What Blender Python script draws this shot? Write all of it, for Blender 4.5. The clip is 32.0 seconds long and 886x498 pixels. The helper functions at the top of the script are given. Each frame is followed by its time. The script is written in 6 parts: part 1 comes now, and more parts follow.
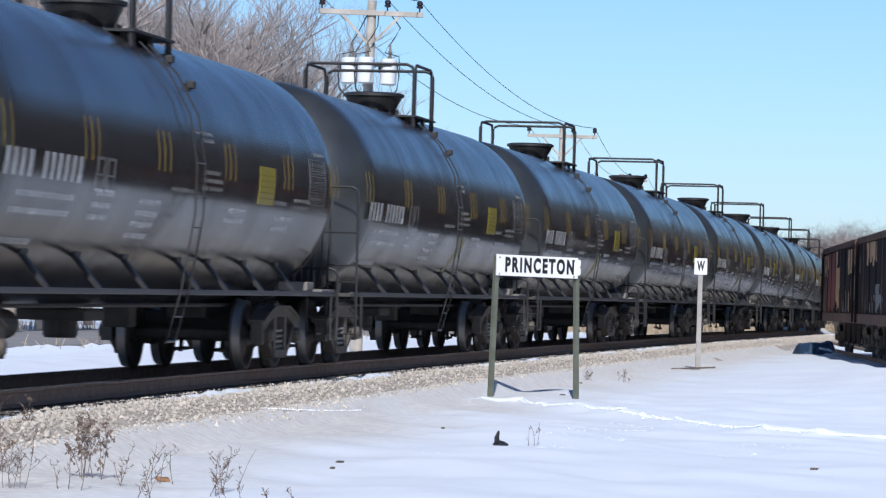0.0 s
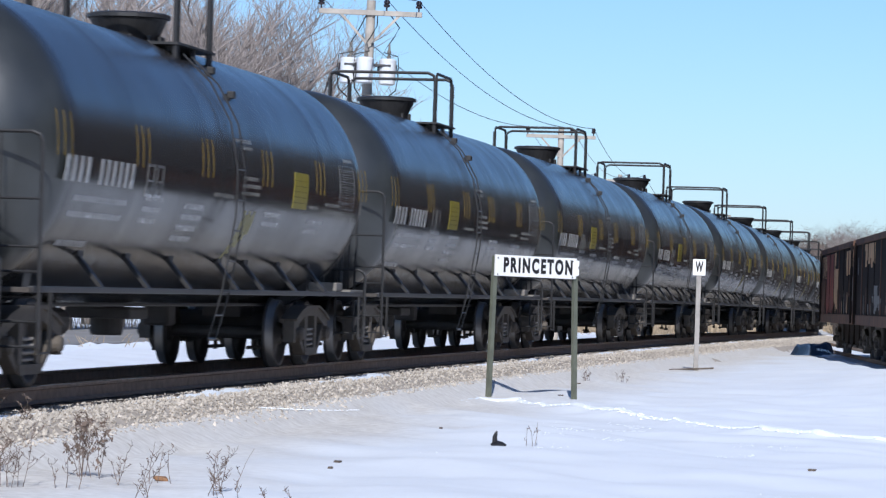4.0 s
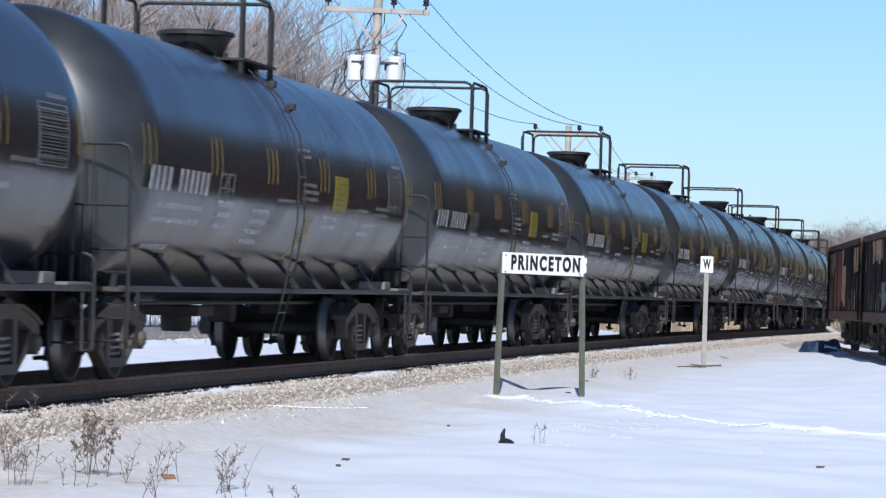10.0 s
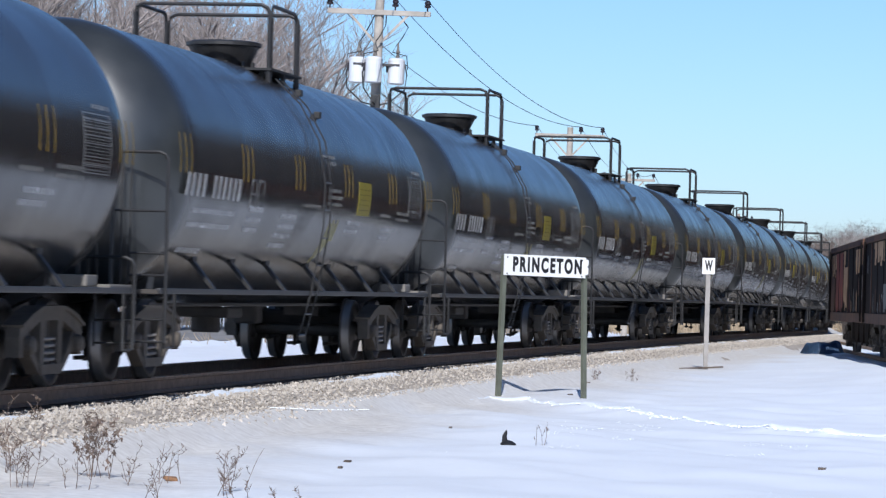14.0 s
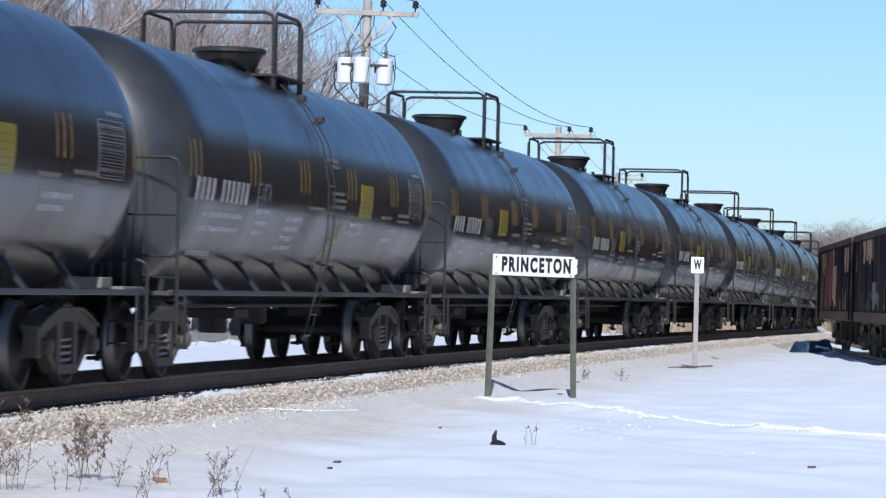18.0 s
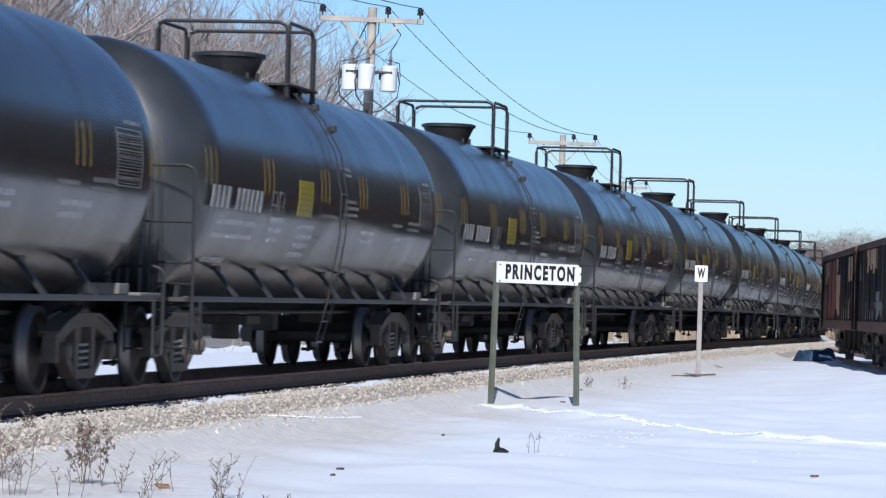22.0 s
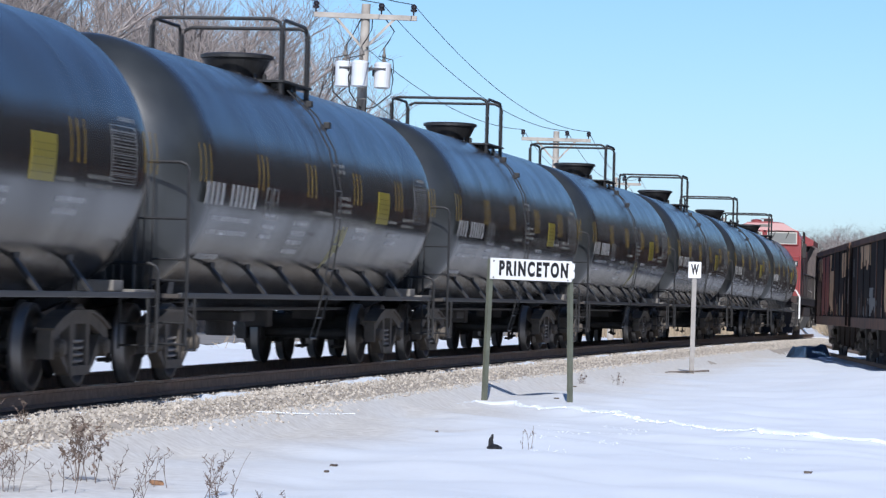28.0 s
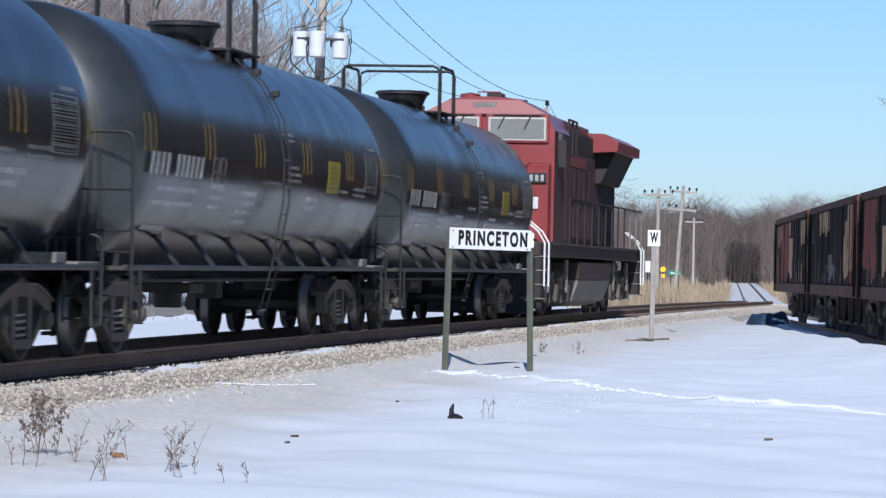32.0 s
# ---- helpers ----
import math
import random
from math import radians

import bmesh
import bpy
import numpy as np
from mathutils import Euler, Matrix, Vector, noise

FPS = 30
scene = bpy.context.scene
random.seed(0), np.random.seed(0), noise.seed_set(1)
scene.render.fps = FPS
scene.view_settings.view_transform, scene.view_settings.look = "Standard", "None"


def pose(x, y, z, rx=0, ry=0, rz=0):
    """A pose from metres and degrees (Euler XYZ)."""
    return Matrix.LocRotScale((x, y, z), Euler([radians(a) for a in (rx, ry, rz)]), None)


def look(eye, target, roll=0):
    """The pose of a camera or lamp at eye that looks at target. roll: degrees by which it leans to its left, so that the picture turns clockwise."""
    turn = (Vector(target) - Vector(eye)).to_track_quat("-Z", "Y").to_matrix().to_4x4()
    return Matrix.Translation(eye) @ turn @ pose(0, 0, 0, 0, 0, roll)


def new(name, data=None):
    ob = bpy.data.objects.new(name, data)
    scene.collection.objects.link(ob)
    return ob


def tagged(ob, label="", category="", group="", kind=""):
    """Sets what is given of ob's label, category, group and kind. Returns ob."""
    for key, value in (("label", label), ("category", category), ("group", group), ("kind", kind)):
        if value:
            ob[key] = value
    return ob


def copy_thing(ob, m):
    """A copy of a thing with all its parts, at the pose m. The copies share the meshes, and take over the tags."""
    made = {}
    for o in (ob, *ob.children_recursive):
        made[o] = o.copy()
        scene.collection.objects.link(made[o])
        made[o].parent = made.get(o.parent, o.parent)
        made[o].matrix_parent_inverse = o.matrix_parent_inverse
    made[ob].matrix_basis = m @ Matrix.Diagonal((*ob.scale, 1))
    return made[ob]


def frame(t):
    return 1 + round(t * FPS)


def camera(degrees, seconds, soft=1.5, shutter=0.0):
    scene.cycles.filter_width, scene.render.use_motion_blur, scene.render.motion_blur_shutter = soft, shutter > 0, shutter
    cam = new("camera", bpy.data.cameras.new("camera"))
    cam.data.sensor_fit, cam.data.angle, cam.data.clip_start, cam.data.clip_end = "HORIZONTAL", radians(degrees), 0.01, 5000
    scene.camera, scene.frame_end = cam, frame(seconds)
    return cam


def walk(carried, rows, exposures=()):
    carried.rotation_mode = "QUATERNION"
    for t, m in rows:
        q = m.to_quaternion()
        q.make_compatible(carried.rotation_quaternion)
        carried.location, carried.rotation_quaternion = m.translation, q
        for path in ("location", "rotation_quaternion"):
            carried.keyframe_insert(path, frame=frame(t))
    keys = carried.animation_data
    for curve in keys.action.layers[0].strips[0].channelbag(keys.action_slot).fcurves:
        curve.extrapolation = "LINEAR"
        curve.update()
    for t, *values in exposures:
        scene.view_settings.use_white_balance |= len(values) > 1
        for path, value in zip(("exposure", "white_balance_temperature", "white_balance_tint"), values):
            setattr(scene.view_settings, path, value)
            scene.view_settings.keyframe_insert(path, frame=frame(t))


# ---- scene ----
cam = camera(2 * math.degrees(math.atan(784 / 6235)), 32.0, soft=1.3, shutter=0.22)
EYE = (0.0, 0.0, 1.77)
TURNS = [
    (0, 90.501, -1.500, -0.013), (0.5, 90.512, -1.402, -0.031), (1, 90.502, -1.393, -0.047), (1.5, 90.455, -1.317, -0.071),
    (2, 90.412, -1.354, -0.082), (2.5, 90.399, -1.514, -0.083), (3, 90.435, -1.553, -0.086), (3.5, 90.471, -1.644, -0.094),
    (5.5, 90.604, -1.599, 0.145), (6, 90.624, -1.568, 0.193), (6.5, 90.603, -1.439, 0.172), (7, 90.551, -1.343, 0.107), (7.5, 90.482, -1.264, 0.046),
    (8, 90.411, -1.220, -0.025), (8.5, 90.383, -1.328, -0.053), (9, 90.386, -1.452, -0.060), (9.5, 90.413, -1.534, -0.012),
    (10, 90.461, -1.564, 0.084), (10.5, 90.470, -1.427, 0.184), (11, 90.476, -1.301, 0.230), (11.5, 90.472, -1.394, 0.233),
    (12, 90.467, -1.502, 0.198), (12.5, 90.466, -1.503, 0.183), (13, 90.475, -1.433, 0.154), (13.5, 90.475, -1.447, 0.141),
    (14, 90.490, -1.526, 0.113), (14.5, 90.513, -1.637, 0.061), (16.5, 90.585, -1.441, 0.038), (17, 90.566, -1.407, 0.022),
    (17.5, 90.540, -1.405, -0.018), (18, 90.497, -1.277, -0.066), (18.5, 90.470, -1.307, -0.083), (19, 90.449, -1.402, -0.101),
    (19.5, 90.451, -1.473, -0.096), (20, 90.463, -1.501, -0.069), (20.5, 90.474, -1.501, -0.055), (21, 90.517, -1.477, -0.030),
    (21.5, 90.557, -1.502, -0.013), (22, 90.614, -1.539, -0.007), (22.5, 90.666, -1.524, 0.001), (23, 90.711, -1.585, -0.010),
    (23.5, 90.753, -1.561, -0.024), (24, 90.780, -1.462, -0.027), (24.5, 90.766, -1.317, -0.024), (25, 90.715, -1.267, -0.041),
    (25.5, 90.644, -1.346, -0.043), (27.5, 90.539, -1.448, -0.083), (28, 90.560, -1.501, -0.111), (28.5, 90.573, -1.476, -0.125),
    (29, 90.505, -1.288, -0.248), (29.5, 90.397, -1.228, -0.343), (30, 90.262, -1.082, -0.526), (30.5, 90.175, -1.162, -0.674),
    (31, 90.143, -1.268, -0.774), (31.5, 90.129, -1.106, -0.813), (32, 90.085, -1.079, -0.770),
]
walk(cam, [(t, pose(*EYE, rx, ry, rz)) for t, rx, ry, rz in TURNS], [(0.0, 0.39, 5960, 12), (31.2, 0.39, 5960, 12), (32.0, 0.25, 5880, 12)])

# ---- daylight: a low winter sun behind the camera, a clear sky ----
SUN_AZ, SUN_EL = 181.3, 34.0      # azimuth the light comes from, clockwise from +y
world = bpy.data.worlds.new("winter_sky")
scene.world = world
world.use_nodes = True
wn = world.node_tree
sky = wn.nodes.new("ShaderNodeTexSky")
sky.sky_type, sky.sun_disc = "NISHITA", False
sky.sun_elevation, sky.sun_rotation = radians(SUN_EL), radians(SUN_AZ)
sky.altitude, sky.air_density, sky.dust_density, sky.ozone_density = 0.0, 0.85, 0.3, 7.0
wn.nodes["Background"].inputs[1].default_value = 0.088
wn.links.new(sky.outputs[0], wn.nodes["Background"].inputs[0])
sun_data = bpy.data.lights.new("sun", "SUN")
sun_data.energy, sun_data.angle, sun_data.color = 3.75, radians(0.5), (1.0, 0.957, 0.89)
sun = new("sun", sun_data)
az, el = radians(SUN_AZ), radians(SUN_EL)
sun.matrix_world = look((math.sin(az) * math.cos(el) * 50, math.cos(az) * math.cos(el) * 50, math.sin(el) * 50), (0, 0, 0))


# ---- materials ----
def mat(name, color, rough=0.6, metal=0.0, vary=0.25, scale=6.0, fine=60.0, bump=0.0, spread=0.0, coat=0.0, color2=None, spec=0.5):
    """A surface with variation at two scales: broad stains and fine grain."""
    m = bpy.data.materials.new(name)
    m.use_nodes = True
    nt = m.node_tree
    b = nt.nodes["Principled BSDF"]
    b.inputs["Roughness"].default_value, b.inputs["Metallic"].default_value = rough, metal
    b.inputs["Coat Weight"].default_value = coat
    b.inputs["Specular IOR Level"].default_value = spec
    co = nt.nodes.new("ShaderNodeTexCoord")
    n1, n2 = nt.nodes.new("ShaderNodeTexNoise"), nt.nodes.new("ShaderNodeTexNoise")
    n1.inputs["Scale"].default_value, n1.inputs["Detail"].default_value = scale, 5.0
    n2.inputs["Scale"].default_value, n2.inputs["Detail"].default_value = fine, 3.0
    for n in (n1, n2):
        nt.links.new(co.outputs["Object"], n.inputs["Vector"])
    mix = nt.nodes.new("ShaderNodeMix")
    mix.data_type = "RGBA"
    dark = color2 or tuple(c * (1 - vary) for c in color)
    mix.inputs[6].default_value, mix.inputs[7].default_value = (*dark, 1), (*(min(1, c * (1 + vary * 0.5)) for c in color), 1)
    add = nt.nodes.new("ShaderNodeMath")
    add.operation = "MULTIPLY_ADD"
    add.inputs[1].default_value = 0.35
    nt.links.new(n2.outputs["Fac"], add.inputs[0])
    ramp = nt.nodes.new("ShaderNodeMapRange")
    ramp.inputs[1].default_value, ramp.inputs[2].default_value = 0.3, 0.7
    ramp.inputs[4].default_value = 0.65
    nt.links.new(n1.outputs["Fac"], ramp.inputs[0])
    nt.links.new(ramp.outputs[0], add.inputs[2])
    nt.links.new(add.outputs[0], mix.inputs[0])
    out = mix.outputs[2]
    if spread:
        info, hsv, mr = nt.nodes.new("ShaderNodeObjectInfo"), nt.nodes.new("ShaderNodeHueSaturation"), nt.nodes.new("ShaderNodeMapRange")
        geo, s = nt.nodes.new("ShaderNodeNewGeometry"), nt.nodes.new("ShaderNodeMath")
        s.operation = "FRACT"
        s0 = nt.nodes.new("ShaderNodeMath")
        nt.links.new(info.outputs["Random"], s0.inputs[0])
        nt.links.new(geo.outputs["Random Per Island"], s0.inputs[1])
        nt.links.new(s0.outputs[0], s.inputs[0])
        mr.inputs[3].default_value, mr.inputs[4].default_value = 1 - spread, 1 + spread
        nt.links.new(s.outputs[0], mr.inputs[0])
        nt.links.new(mr.outputs[0], hsv.inputs["Value"])
        nt.links.new(out, hsv.inputs["Color"])
        out = hsv.outputs[0]
    nt.links.new(out, b.inputs["Base Color"])
    if bump:
        bp = nt.nodes.new("ShaderNodeBump")
        bp.inputs["Strength"].default_value, bp.inputs["Distance"].default_value = bump, 0.02
        nt.links.new(add.outputs[0], bp.inputs["Height"])
        nt.links.new(bp.outputs[0], b.inputs["Normal"])
    rr = nt.nodes.new("ShaderNodeMapRange")
    rr.inputs[3].default_value, rr.inputs[4].default_value = max(0.02, rough - 0.08), min(1, rough + 0.08)
    nt.links.new(n1.outputs["Fac"], rr.inputs[0])
    nt.links.new(rr.outputs[0], b.inputs["Roughness"])
    return m


SNOW = mat("snow", (0.765, 0.808, 0.86), 0.75, 0, 0.05, 0.5, 14.0, 0.18, spec=0.2)


def grit_over(m):
    """Grey-tan road and ballast grit lying on the snow where the mesh says so."""
    nt = m.node_tree
    b = nt.nodes["Principled BSDF"]
    clean = b.inputs["Base Color"].links[0].from_socket
    at, co, no, mr, dirt, mixer = (nt.nodes.new("ShaderNode" + k) for k in ("Attribute", "TexCoord", "TexNoise", "MapRange", "Mix", "Mix"))
    at.attribute_name = "grit"
    no.inputs["Scale"].default_value, no.inputs["Detail"].default_value = 9.0, 8.0
    nt.links.new(co.outputs["Object"], no.inputs["Vector"])
    nt.links.new(no.outputs["Fac"], mr.inputs[0])
    mr.inputs[1].default_value, mr.inputs[2].default_value = 0.3, 0.7
    dirt.data_type = mixer.data_type = "RGBA"
    dirt.inputs[6].default_value, dirt.inputs[7].default_value = (0.55, 0.52, 0.48, 1), (0.73, 0.71, 0.675, 1)
    nt.links.new(mr.outputs[0], dirt.inputs[0])
    nt.links.new(at.outputs["Fac"], mixer.inputs[0])
    nt.links.new(clean, mixer.inputs[6])
    nt.links.new(dirt.outputs[2], mixer.inputs[7])
    nt.links.new(mixer.outputs[2], b.inputs["Base Color"])


grit_over(SNOW)
BLACK = mat("black_tank_paint", (0.010, 0.0098, 0.010), 0.19, 0, 0.5, 1.3, 24.0, 0.0, color2=(0.021, 0.018, 0.016), spec=1.0)


def dust_over(m, share):
    """Lays a matt film of dust over part of a glossy surface."""
    nt = m.node_tree
    b = nt.nodes["Principled BSDF"]
    dif, mixer = nt.nodes.new("ShaderNodeBsdfDiffuse"), nt.nodes.new("ShaderNodeMixShader")
    dif.inputs["Color"].default_value = (0.036, 0.034, 0.033, 1)
    # run-down streaks and smears, different on every vehicle
    co, info, mp, no, mr = (nt.nodes.new("ShaderNode" + k) for k in ("TexCoord", "ObjectInfo", "Mapping", "TexNoise", "MapRange"))
    sh = nt.nodes.new("ShaderNodeVectorMath")
    sh.operation = "MULTIPLY_ADD"
    sh.inputs[1].default_value, sh.inputs[2].default_value = (40, 40, 40), (0, 0, 0)
    nt.links.new(info.outputs["Random"], sh.inputs[0])
    nt.links.new(co.outputs["Object"], mp.inputs["Vector"])
    nt.links.new(sh.outputs[0], mp.inputs["Location"])
    mp.inputs["Scale"].default_value = (0.7, 0.95, 0.45)
    no.inputs["Scale"].default_value, no.inputs["Detail"].default_value = 1.0, 4.0
    nt.links.new(mp.outputs[0], no.inputs["Vector"])
    nt.links.new(no.outputs["Fac"], mr.inputs[0])
    mr.inputs[1].default_value, mr.inputs[2].default_value = 0.3, 0.7
    mr.inputs[3].default_value, mr.inputs[4].default_value = share - 0.10, share + 0.10
    nt.links.new(mr.outputs[0], mixer.inputs[0])
    nt.links.new(b.outputs[0], mixer.inputs[1])
    nt.links.new(dif.outputs[0], mixer.inputs[2])
    nt.links.new(mixer.outputs[0], nt.nodes["Material Output"].inputs[0])


dust_over(BLACK, 0.34)
HEADP = mat("dusty_head_paint", (0.029, 0.032, 0.0325), 0.32, 0, 0.4, 2.0, 30.0, 0.02, spec=0.8)
FITBLACK = mat("black_fittings", (0.023, 0.0225, 0.023), 0.5, 0.1, 0.4, 5.0, 50.0)
GALV = mat("weathered_steel_tube", (0.068, 0.068, 0.072), 0.42, 0.5, 0.3, 6.0, 60.0)
UNDER = mat("grimy_underframe", (0.060, 0.051, 0.044), 0.75, 0, 0.5, 4.0, 50.0, 0.2)
TRUCKM = mat("dusty_cast_steel", (0.108, 0.091, 0.073), 0.75, 0, 0.5, 5.0, 45.0, 0.2)
WHEELM = mat("worn_wheel_steel", (0.058, 0.049, 0.042), 0.6, 0.2, 0.4, 7.0, 60.0)
SPRINGM = mat("worn_coil_spring", (0.33, 0.30, 0.27), 0.6, 0.2, 0.3, 8.0, 60.0)
TREAD = mat("polished_tread", (0.22, 0.21, 0.20), 0.4, 0.8, 0.2, 10.0, 60.0)
YELLOW = mat("yellow_sheeting", (0.27, 0.215, 0.010), 0.4, 0, 0.25, 5.0, 60.0)
STRIPE = mat("amber_reflective_tape", (0.215, 0.143, 0.022), 0.22, 0, 0.3, 6.0, 60.0, spec=1.0)
WHITEP = mat("white_stencil", (0.40, 0.40, 0.39), 0.25, 0, 0.3, 6.0, 60.0, spec=0.9)
GREYP = mat("faded_stencil", (0.17, 0.17, 0.165), 0.22, 0, 0.3, 6.0, 60.0, spec=1.0)
SPILL = mat("yellow_streak", (0.30, 0.27, 0.10), 0.6, 0, 0.3, 3.0, 40.0)
RAILM = mat("rusty_rail", (0.37, 0.26, 0.185), 0.75, 0.1, 0.4, 8.0, 80.0, 0.15)
RAILTOP = mat("polished_rail_head", (0.45, 0.45, 0.46), 0.22, 1.0, 0.2, 10.0, 80.0)
TIE = mat("creosoted_tie", (0.105, 0.083, 0.068), 0.85, 0, 0.5, 6.0, 60.0, 0.4, 0.25)
BALLAST = mat("limestone_ballast", (0.45, 0.395, 0.335), 0.9, 0, 0.45, 3.0, 30.0, 0.6)
STONE = mat("ballast_stone", (0.465, 0.42, 0.365), 0.9, 0, 0.2, 8.0, 60.0, 0.3, 0.25)
# caked dust on truck steel; also colours the painted reflection on the tank seam
DUSTGLEAMM = mat("truck_dust_and_seam_reflection", (0.135, 0.118, 0.10), 0.85, 0, 0.6, 3.0, 30.0, 0.2, color2=(0.04, 0.035, 0.03))
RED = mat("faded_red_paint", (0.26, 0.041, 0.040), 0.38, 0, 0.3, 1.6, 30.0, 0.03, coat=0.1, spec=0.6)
# red of the flanks: road grime, with the side's shade darkened into the colour
REDDIRT_SHADE = mat("grimy_shaded_red_paint", (0.050, 0.0155, 0.014), 0.75, 0, 0.45, 1.2, 24.0, 0.05, color2=(0.05, 0.021, 0.019))
SILLM = mat("grimy_brown_sill", (0.045, 0.028, 0.024), 0.75, 0, 0.4, 2.0, 30.0, 0.1)
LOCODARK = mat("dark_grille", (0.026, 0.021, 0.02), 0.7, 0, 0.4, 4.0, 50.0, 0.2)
LOCOGREY = mat("dusty_grey_tank", (0.20, 0.185, 0.165), 0.75, 0, 0.4, 2.0, 30.0, 0.1)
# grey of the glass holds its dust and a painted-in reflection
GLASSD = mat("paled_cab_glass", (0.21, 0.215, 0.20), 0.10, 0, 0.1, 2.0, 20.0)
FRAMEM = mat("cream_frame", (0.52, 0.50, 0.44), 0.5, 0, 0.15, 3.0, 30.0)
SIGNW = mat("white_sign_enamel", (0.80, 0.80, 0.78), 0.45, 0, 0.08, 3.0, 30.0)
SIGNK = mat("black_sign_letter", (0.012, 0.012, 0.014), 0.5, 0, 0.2, 8.0, 60.0)
POSTM = mat("olive_painted_post", (0.115, 0.125, 0.095), 0.7, 0, 0.3, 5.0, 50.0, 0.1)
POLEW = mat("weathered_pole_wood", (0.42, 0.38, 0.33), 0.85, 0, 0.35, 4.0, 40.0, 0.4)
XFORM = mat("pale_transformer_paint", (0.66, 0.68, 0.70), 0.45, 0, 0.12, 3.0, 40.0)
PORC = mat("dark_porcelain", (0.03, 0.025, 0.03), 0.25, 0, 0.3, 8.0, 60.0)
WIREM = mat("grey_wire", (0.10, 0.105, 0.115), 0.5, 0.4, 0.2, 4.0, 40.0)
BARK = mat("bare_bark", (0.35, 0.30, 0.26), 0.9, 0, 0.4, 3.0, 30.0, 0.3, 0.2)
TWIG = mat("bare_twigs", (0.31, 0.27, 0.25), 0.9, 0, 0.35, 3.0, 30.0, 0.0, 0.3)
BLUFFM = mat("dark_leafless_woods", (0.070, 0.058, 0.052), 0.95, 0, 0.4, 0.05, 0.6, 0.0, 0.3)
TRAMPLED = mat("trampled_grey_snow", (0.66, 0.66, 0.66), 0.85, 0, 0.25, 0.8, 12.0, 0.4)
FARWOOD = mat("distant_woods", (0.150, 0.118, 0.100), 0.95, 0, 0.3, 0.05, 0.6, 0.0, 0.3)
STRAW = mat("dry_grass", (0.35, 0.275, 0.185), 0.9, 0, 0.35, 1.0, 20.0, 0.0, 0.3)
WEED = mat("dead_weed_stalk", (0.16, 0.118, 0.095), 0.85, 0, 0.4, 10.0, 60.0, 0.0, 0.3)
HOPK = mat("black_car_side", (0.012, 0.011, 0.0115), 0.85, 0, 0.6, 1.2, 14.0, 0.15, color2=(0.032, 0.022, 0.017), spec=0.1)
HOPB = mat("rust_brown_edge", (0.15, 0.072, 0.04), 0.85, 0, 0.6, 1.5, 14.0, 0.2, color2=(0.03, 0.02, 0.017))
HOPR = mat("rust_red_car_side", (0.31, 0.060, 0.036), 0.85, 0, 0.6, 1.2, 14.0, 0.2, color2=(0.06, 0.03, 0.025))
HOPG = mat("pale_scuffed_primer", (0.20, 0.20, 0.19), 0.85, 0, 0.4, 3.0, 20.0, 0.2)
HOPT = mat("bare_patch", (0.58, 0.37, 0.20), 0.8, 0, 0.4, 3.0, 20.0, 0.2)
ROADM = mat("salted_road", (0.25, 0.24, 0.23), 0.9, 0, 0.3, 0.4, 8.0, 0.1)
TARPM = mat("blue_tarp", (0.06, 0.115, 0.21), 0.5, 0, 0.45, 2.5, 20.0, 0.1)
SIGNY = mat("bright_yellow_sign_sheet", (0.85, 0.58, 0.02), 0.5, 0, 0.1, 3.0, 30.0)
LEAFM = mat("brown_leaf", (0.30, 0.16, 0.08), 0.8, 0, 0.3, 8.0, 50.0)


# ---- mesh helpers ----
def data(name, bm, material, smooth=False):
    me = bpy.data.meshes.new(name)
    bm.to_mesh(me)
    bm.free()
    for mt in material if isinstance(material, (list, tuple)) else [material]:
        me.materials.append(mt)
    if smooth:
        me.polygons.foreach_set("use_smooth", [True] * len(me.polygons))
    return me


def part(name, bm, material, parent, label="", smooth=False):
    ob = new(name, bm if isinstance(bm, bpy.types.Mesh) else data(name, bm, material, smooth))
    ob.parent = parent
    return tagged(ob, label)


def shape(*adds):
    bm = bmesh.new()
    for f, *a in adds:
        f(bm, *a)
    return bm


def box(bm, x0, x1, y0, y1, z0, z1, bevel=0.0, m=None):
    vs = [bm.verts.new((x, y, z)) for x in (x0, x1) for y in (y0, y1) for z in (z0, z1)]
    fs = [bm.faces.new([vs[i] for i in q]) for q in ((0, 1, 3, 2), (4, 6, 7, 5), (0, 4, 5, 1), (2, 3, 7, 6), (0, 2, 6, 4), (1, 5, 7, 3))]
    if bevel:
        r = bmesh.ops.bevel(bm, geom=list({e for f in fs for e in f.edges}), offset=bevel, segments=2, affect="EDGES", profile=0.5)
        vs = list({v for f in r["faces"] for v in f.verts} | {v for v in vs if v.is_valid})
    if m is not None:
        bmesh.ops.transform(bm, matrix=m, verts=[v for v in vs if v.is_valid])
    return vs


def tube(bm, pts, r, sides=6, r2=None, caps=True):
    """A round bar along a run of points."""
    pts = [Vector(p) for p in pts]
    rings = []
    n = len(pts)
    for i, p in enumerate(pts):
        d = (pts[min(i + 1, n - 1)] - pts[max(i - 1, 0)])
        d = d.normalized() if d.length > 1e-9 else Vector((0, 0, 1))
        a = d.cross(Vector((0, 0, 1)) if abs(d.z) < 0.9 else Vector((1, 0, 0))).normalized()
        b = d.cross(a)
        k = r if r2 is None else r + (r2 - r) * i / max(1, n - 1)
        rings.append([bm.verts.new(p + (a * math.cos(t) + b * math.sin(t)) * k) for t in (2 * math.pi * j / sides for j in range(sides))])
    for q0, q1 in zip(rings, rings[1:]):
        for j in range(sides):
            bm.faces.new((q0[j], q0[(j + 1) % sides], q1[(j + 1) % sides], q1[j]))
    if caps and sides > 2:
        bm.faces.new(rings[0][::-1]), bm.faces.new(rings[-1])


